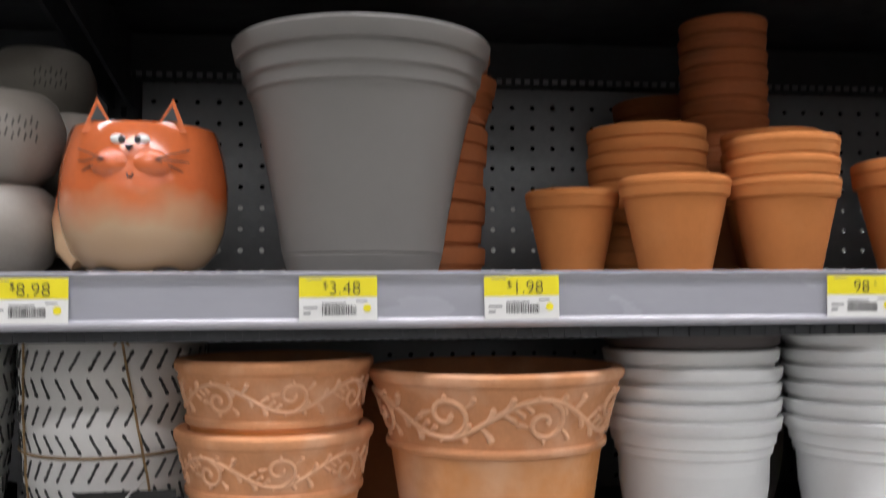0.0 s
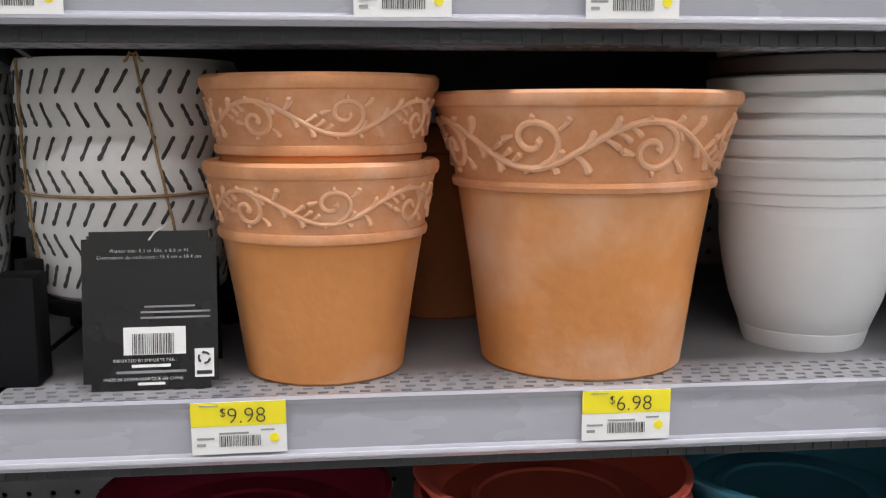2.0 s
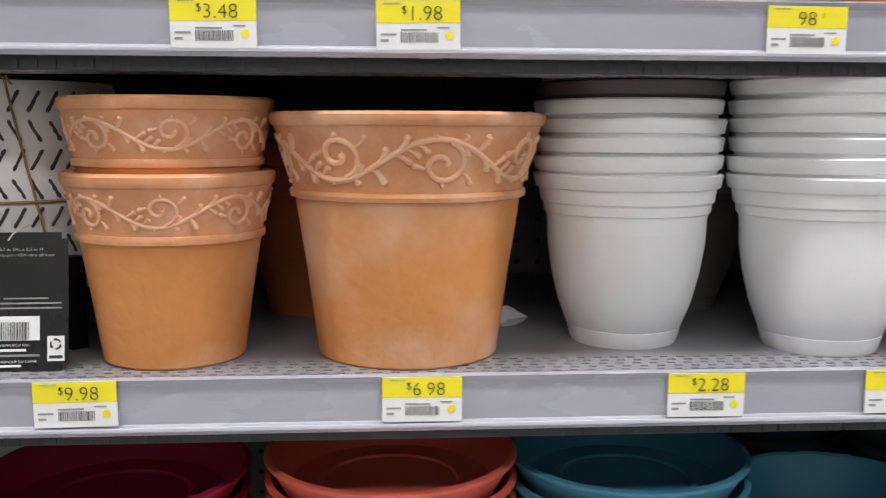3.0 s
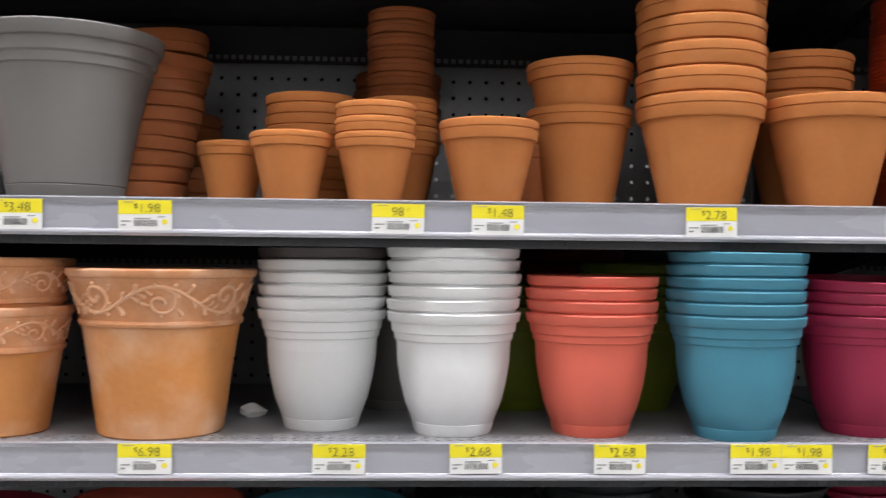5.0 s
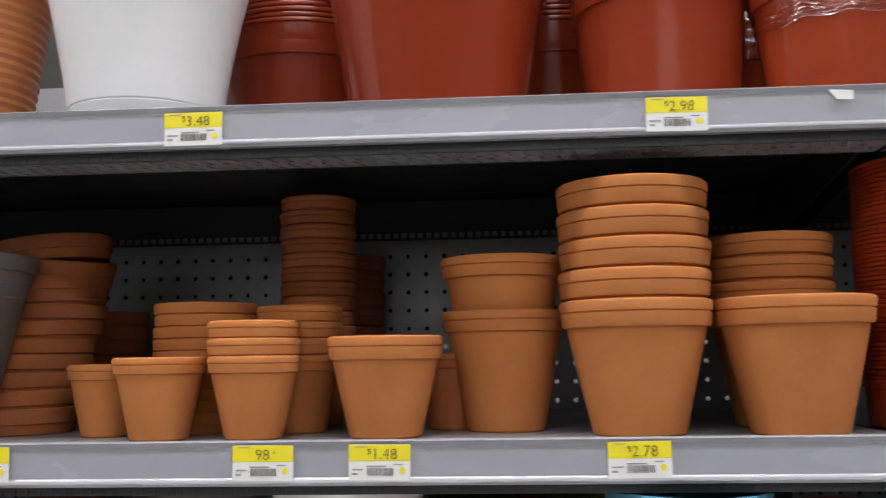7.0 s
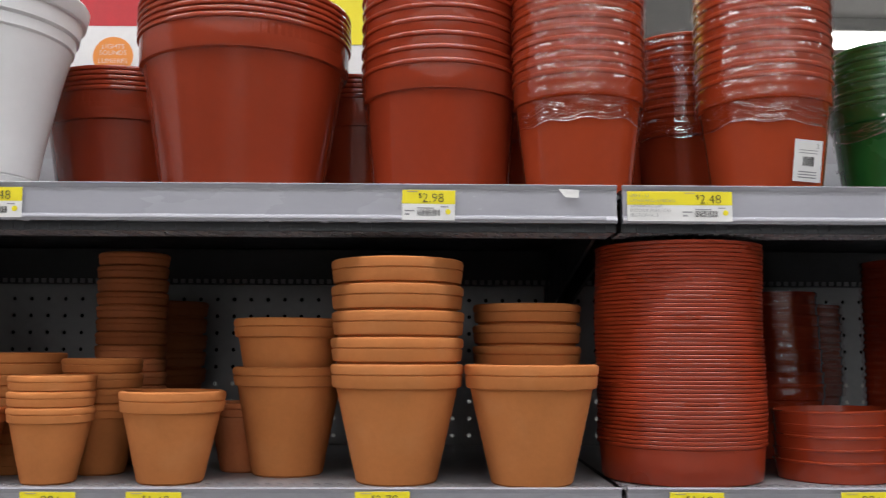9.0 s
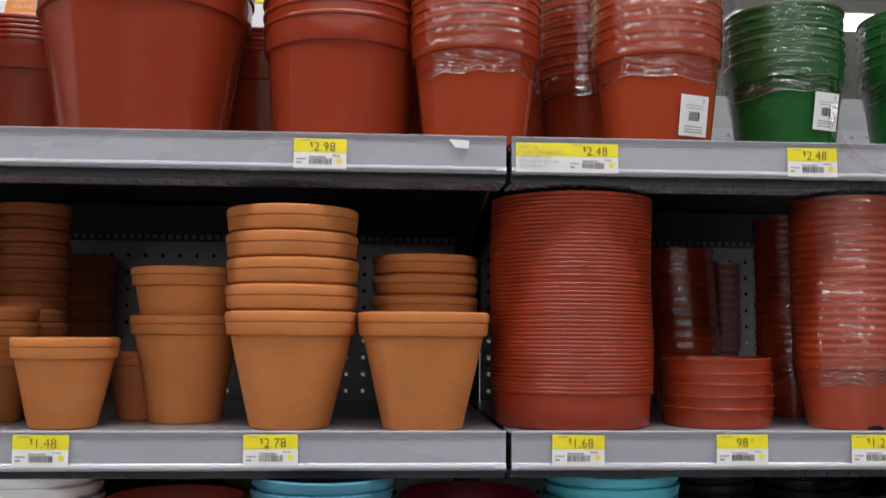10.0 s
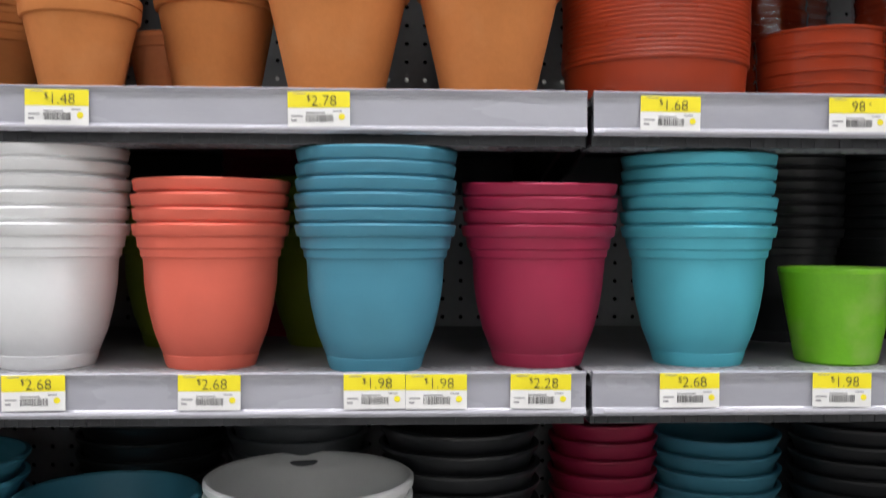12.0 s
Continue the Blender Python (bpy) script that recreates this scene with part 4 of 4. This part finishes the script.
wrapped_stack(RED_SHINE, "orange red", 1.052, 0.082, S3, 0.0765, 0.132, 12, 0.0128, 0.078, 0.77, 0.013)
wrapped_stack(RED_P, "brick red", 1.005, 0.245, S3, 0.0700, 0.130, 9, 0.0130, 0.10)
wrapped_stack(RED_P, "brick red", 0.768, 0.285, S3, 0.0700, 0.130, 9, 0.0130, 0.10)
wrapped_stack(RED_P, "brick red", 0.905, 0.285, S3, 0.0700, 0.120, 4, 0.0130, 0.10)
wrapped_stack(GREEN_P, "bottle green", 1.240, 0.160, S3, 0.0735, 0.132, 6, 0.0128, 0.085, 0.77, 0.040)
wrapped_stack(GREEN_P, "bottle green", 1.415, 0.150, S3, 0.0735, 0.132, 6, 0.0128, 0.085, 0.77)
rib = [(0, 0), (0.066, 0)] + [(0.066 + 0.028 * k / 40 + (0.0012 if k % 2 else -0.0006), 0.004 + 0.20 * k / 40) for k in range(41)] + [(0.097, 0.206), (0.097, 0.216), (0.092, 0.216), (0.064, 0.01), (0, 0.01)]
place("ribbed_planter", pot_mesh("ribbed_planter", rib, RIBBED, 80), -0.075, 0.115, S3, "ribbed terracotta-coloured plastic planter", "planter")
place("bowl", pot_mesh("bowl", [(0, 0), (0.03, 0), (0.048, 0.012), (0.055, 0.03), (0.053, 0.031), (0.045, 0.014), (0, 0.004)], WHITE_P), 0.005, 0.30, S3, "small shallow white plastic bowl", "bowl")

# toy cartons standing on the far side of the top
def carton(x0, x1, z0, z1, y, label):
    ob = tagged(new("toy_carton"), label, "carton", "toy cartons")
    ob.matrix_basis = pose(x0, y, z0)
    w, h = x1 - x0, z1 - z0
    part("box_body", box(bmesh.new(), 0, w, 0, 0.12, 0, h, 0.002), PAPER, ob)
    flat(ob, "purple_band", 0.0, w, 0.0, h * 0.02, PURPLE_INK, 0.0006)
    flat(ob, "red_band", 0.0, w, h * 0.70, h, RED_INK, 0.0006)
    return ob


slab("far_shelf", -1.5, 2.0, BACK + 0.12, BACK + 0.50, 1.845, 1.865, SHELF)
for fx0 in (-1.45, 0.25, 1.93):
    slab("far_upright", fx0, fx0 + 0.04, BACK + 0.20, BACK + 0.26, 0, 1.845, UNDER)
slab("far_shelf_lip", -1.5, 2.0, BACK + 0.112, BACK + 0.12, 1.79, 1.866, SHELF)
c1 = carton(-0.16, 0.31, 1.866, 2.12, 0.605, "white and purple toy carton with an orange disc")
flat(c1, "violet_stripe", 0.0, 0.47, 0.080, 0.092, PURPLE_INK, 0.0009)
disc = bmesh.new()
bmesh.ops.create_cone(disc, cap_ends=True, segments=40, radius1=0.034, radius2=0.034, depth=0.001, matrix=pose(0.288, -0.001, 0.124, 90))
part("orange_disc", disc, ORANGE_INK, c1, "round orange badge with white words")
for i, wd in enumerate(("LIGHTS", "SOUNDS", "LUMIERES", "ET SONS")):
    words(c1, wd, 0.0118, 0.288, 0.137 - 0.0112 * i - 0.003 * (i > 1), PAPER, depth=0.0022)
c2 = carton(0.33, 0.84, 1.866, 2.16, 0.610, "bright yellow and blue toy carton")
flat(c2, "yellow_panel", 0.002, 0.508, 0.15, 0.292, YELLOW, 0.0012)
oval = bmesh.new()
bmesh.ops.create_cone(oval, cap_ends=True, segments=36, radius1=0.05, radius2=0.05, depth=0.001, matrix=pose(0.12, -0.0015, 0.215, 90) @ Matrix.Diagonal((1, 0.5, 1, 1)))
part("blue_oval", oval, BLUE_INK, c2, "light blue oval mark")

# ---- bottom shelf in view ----
def tray(mat, r, h):
    return pot_mesh("plant_tray", [(0, 0), (r * 0.78, 0), (r * 0.82, 0.002), (r * 0.94, h * 0.7), (r * 0.99, h * 0.86), (r, h * 0.9), (r, h * 0.97), (r - 0.002, h), (r - 0.005, h), (r * 0.93, h * 0.82),
                              (r * 0.80, 0.008), (r * 0.60, 0.007), (r * 0.58, 0.009), (r * 0.54, 0.009), (r * 0.52, 0.007), (0, 0.007)], mat, 80)


def tray_stack(mat, colour, x, y, r, h, n, pitch, top):
    z0 = top - h - pitch * (n - 1)
    stack("plant_tray", tray(mat, r, h), x, y, z0, n, pitch, colour + " plastic plant saucer in a stack", "saucer", "stack of " + colour + " saucers", 0.0012)


def fitted(top, h, pitch):
    n = max(1, int(round((top - S0 - h) / pitch)) + 1)
    return n, (top - S0 - h) / max(1, n - 1)


for mat, colour, x, y, r, h, top in ((CORAL_P, "coral red", 0.010, 0.115, 0.103, 0.035, 1.008), (TEAL_P, "teal blue", 0.212, 0.130, 0.1025, 0.035, 0.998),
                                     (MAROON_P, "dark plum", -0.215, 0.135, 0.108, 0.035, 0.990), (BLACK_P, "black", 0.400, 0.300, 0.086, 0.045, 1.030),
                                     (SLATE_P, "slate grey", 0.575, 0.300, 0.084, 0.045, 1.030), (BLACK_P, "black", 0.765, 0.235, 0.092, 0.040, 1.010),
                                     (MAROON_P, "dark plum", 0.960, 0.360, 0.070, 0.040, 0.990), (TEAL_P, "teal blue", 1.110, 0.370, 0.085, 0.040, 0.970), (BLACK_P, "black", 1.290, 0.340, 0.086, 0.045, 1.030), (BLACK_P, "black", 1.470, 0.340, 0.086, 0.045, 1.030)):
    n, p = fitted(top, h, 0.020)
    stack("plant_tray", tray(mat, r, h), x, y, S0, n, p, colour + " plastic plant saucer in a stack", "saucer", "stack of " + colour + " saucers", 0.0012)
for mat, colour, x, y, r, top in ((WHITE_P, "white", 0.603, 0.125, 0.107, 0.977), (TEAL_P, "teal blue", 0.399, 0.125, 0.0935, 0.960)):
    me = pot_mesh("bowl", [(0, 0), (r * 0.45, 0), (r * 0.48, 0.003), (r * 0.8, 0.03), (r * 0.97, 0.068), (r, 0.072), (r, 0.078), (r - 0.003, 0.08), (r - 0.006, 0.078), (r * 0.76, 0.032), (r * 0.4, 0.006), (0, 0.006)], mat, 80)
    n, p = fitted(top, 0.08, 0.016)
    stack("bowl", me, x, y, S0, n, p, colour + " plastic bowl planter in a nested stack", "bowl", "stack of " + colour + " bowls", 0.001)

# ---- price tags ----
def price_tag(price, x, ztop, wide=0.055, turn=0.0, dept=False):
    h = 0.0315
    ob = tagged(new("price_tag"), "yellow and white paper price tag reading " + price, "price tag", "price tags")
    ob.matrix_basis = pose(x, -0.0036, ztop) @ pose(0, 0, 0, 0, turn, 0)
    x0 = 0.0
    part("card", box(bmesh.new(), x0, wide, -0.0002, 0.0003, -h, 0), PAPER, ob, smooth=False)
    flat(ob, "yellow_band", x0, wide, -0.0145, -0.0002, YELLOW, 0.0004)
    if dept:
        for i, t in enumerate(("DEPT : 16", "LAWN AND GARDEN", "CATEGORY : 60", "INDOOR PLANTERS", "SECTION A...5")):
            words(ob, t, 0.0048, 0.003, -0.0062 - 0.0052 * i, GREYINK, "LEFT", 0.0009)
    s = wide - 0.055
    cents = price.endswith("c")
    digits = price.strip("$c")
    words(ob, digits, 0.0135, s + 0.0205, -0.0128, INK, "LEFT", 0.0008, "price")
    if cents:
        words(ob, "c", 0.0065, s + 0.0370, -0.0075, INK, "LEFT", 0.0008, "price")
    else:
        words(ob, "$", 0.0075, s + 0.0165, -0.0085, INK, "LEFT", 0.0008, "price")
    flat(ob, "small_print", s + 0.005, s + 0.016, -0.0022, -0.0016, GREYINK, 0.0007)
    flat(ob, "small_print", s + 0.003, s + 0.013, -0.0225, -0.0212, GREYINK, 0.0005)
    flat(ob, "small_print", s + 0.003, s + 0.008, -0.0265, -0.0248, GREYINK, 0.0005)
    flat(ob, "small_print", s + 0.016, s + 0.033, -0.0195, -0.0184, GREYINK, 0.0005)
    flat(ob, "small_print", s + 0.040, s + 0.048, -0.0180, -0.0170, GREYINK, 0.0005)
    barcode(ob, s + 0.016, s + 0.040, -0.0270, -0.0205, 0.0004)
    dot = bmesh.new()
    bmesh.ops.create_cone(dot, cap_ends=True, segments=20, radius1=0.0028, radius2=0.0028, depth=0.0004, matrix=pose(s + 0.0478, -0.0004, -0.0225, 90))
    part("yellow_dot", dot, YELLOW, ob)


T1, T2, T3 = 1.0985, 1.350, 1.657
for p, x, z in (("$8.98", -0.343, T2), ("$3.48", -0.132, T2), ("$1.98", 0.0, T2), ("98c", 0.262, T2), ("$1.48", 0.367, T2), ("$2.78", 0.595, T2), ("$1.68", 0.912, T2), ("98c", 1.086, T2), ("$1.28", 1.232, T2),
                ("$9.98", -0.230, T1), ("$6.98", 0.003, T1), ("$2.28", 0.203, T1), ("$2.68", 0.346, T1), ("$2.68", 0.499, T1), ("$1.98", 0.645, T1), ("$1.98", 0.7005, T1), ("$2.28", 0.795, T1),
                ("$2.68", 0.931, T1), ("$1.98", 1.073, T1), ("$7.98", -0.058, T3), ("$3.48", 0.194, T3), ("$2.98", 0.640, T3), ("$2.48", 1.170, T3)):
    price_tag(p, x, z, turn=random.uniform(-0.8, 0.8))
price_tag("$2.48", 0.874, T3, 0.110, 0.0, True)

# a torn label scrap and a clear hanging strip on the top shelf's edge
scrap = box(bmesh.new(), 0, 0.022, -0.0003, 0.0002, -0.0085, 0)
for v in scrap.verts:
    v.co.x += 0.008 * (v.co.z < -0.004) * (v.co.x < 0.01)
tagged(part("label_scrap", scrap, PAPER, smooth=False, m=pose(0.802, -0.0036, 1.659, 0, 3, 0)), "torn scrap of white label on the shelf edge", "label")
strip = bmesh.new()
tube(strip, [(1.238, 0.03, 1.690), (1.232, 0.005, 1.708), (1.222, -0.008, 1.702), (1.217, -0.012, 1.682), (1.224, -0.012, 1.664), (1.237, -0.012, 1.649), (1.262, -0.012, 1.633), (1.290, -0.012, 1.628)],
     [0.002, 0.004, 0.005, 0.005, 0.0045, 0.004, 0.0035, 0.003], 8)
tagged(part("clear_strip_hook", strip, FILM), "bent clear plastic hanging strip on the shelf edge", "hook")
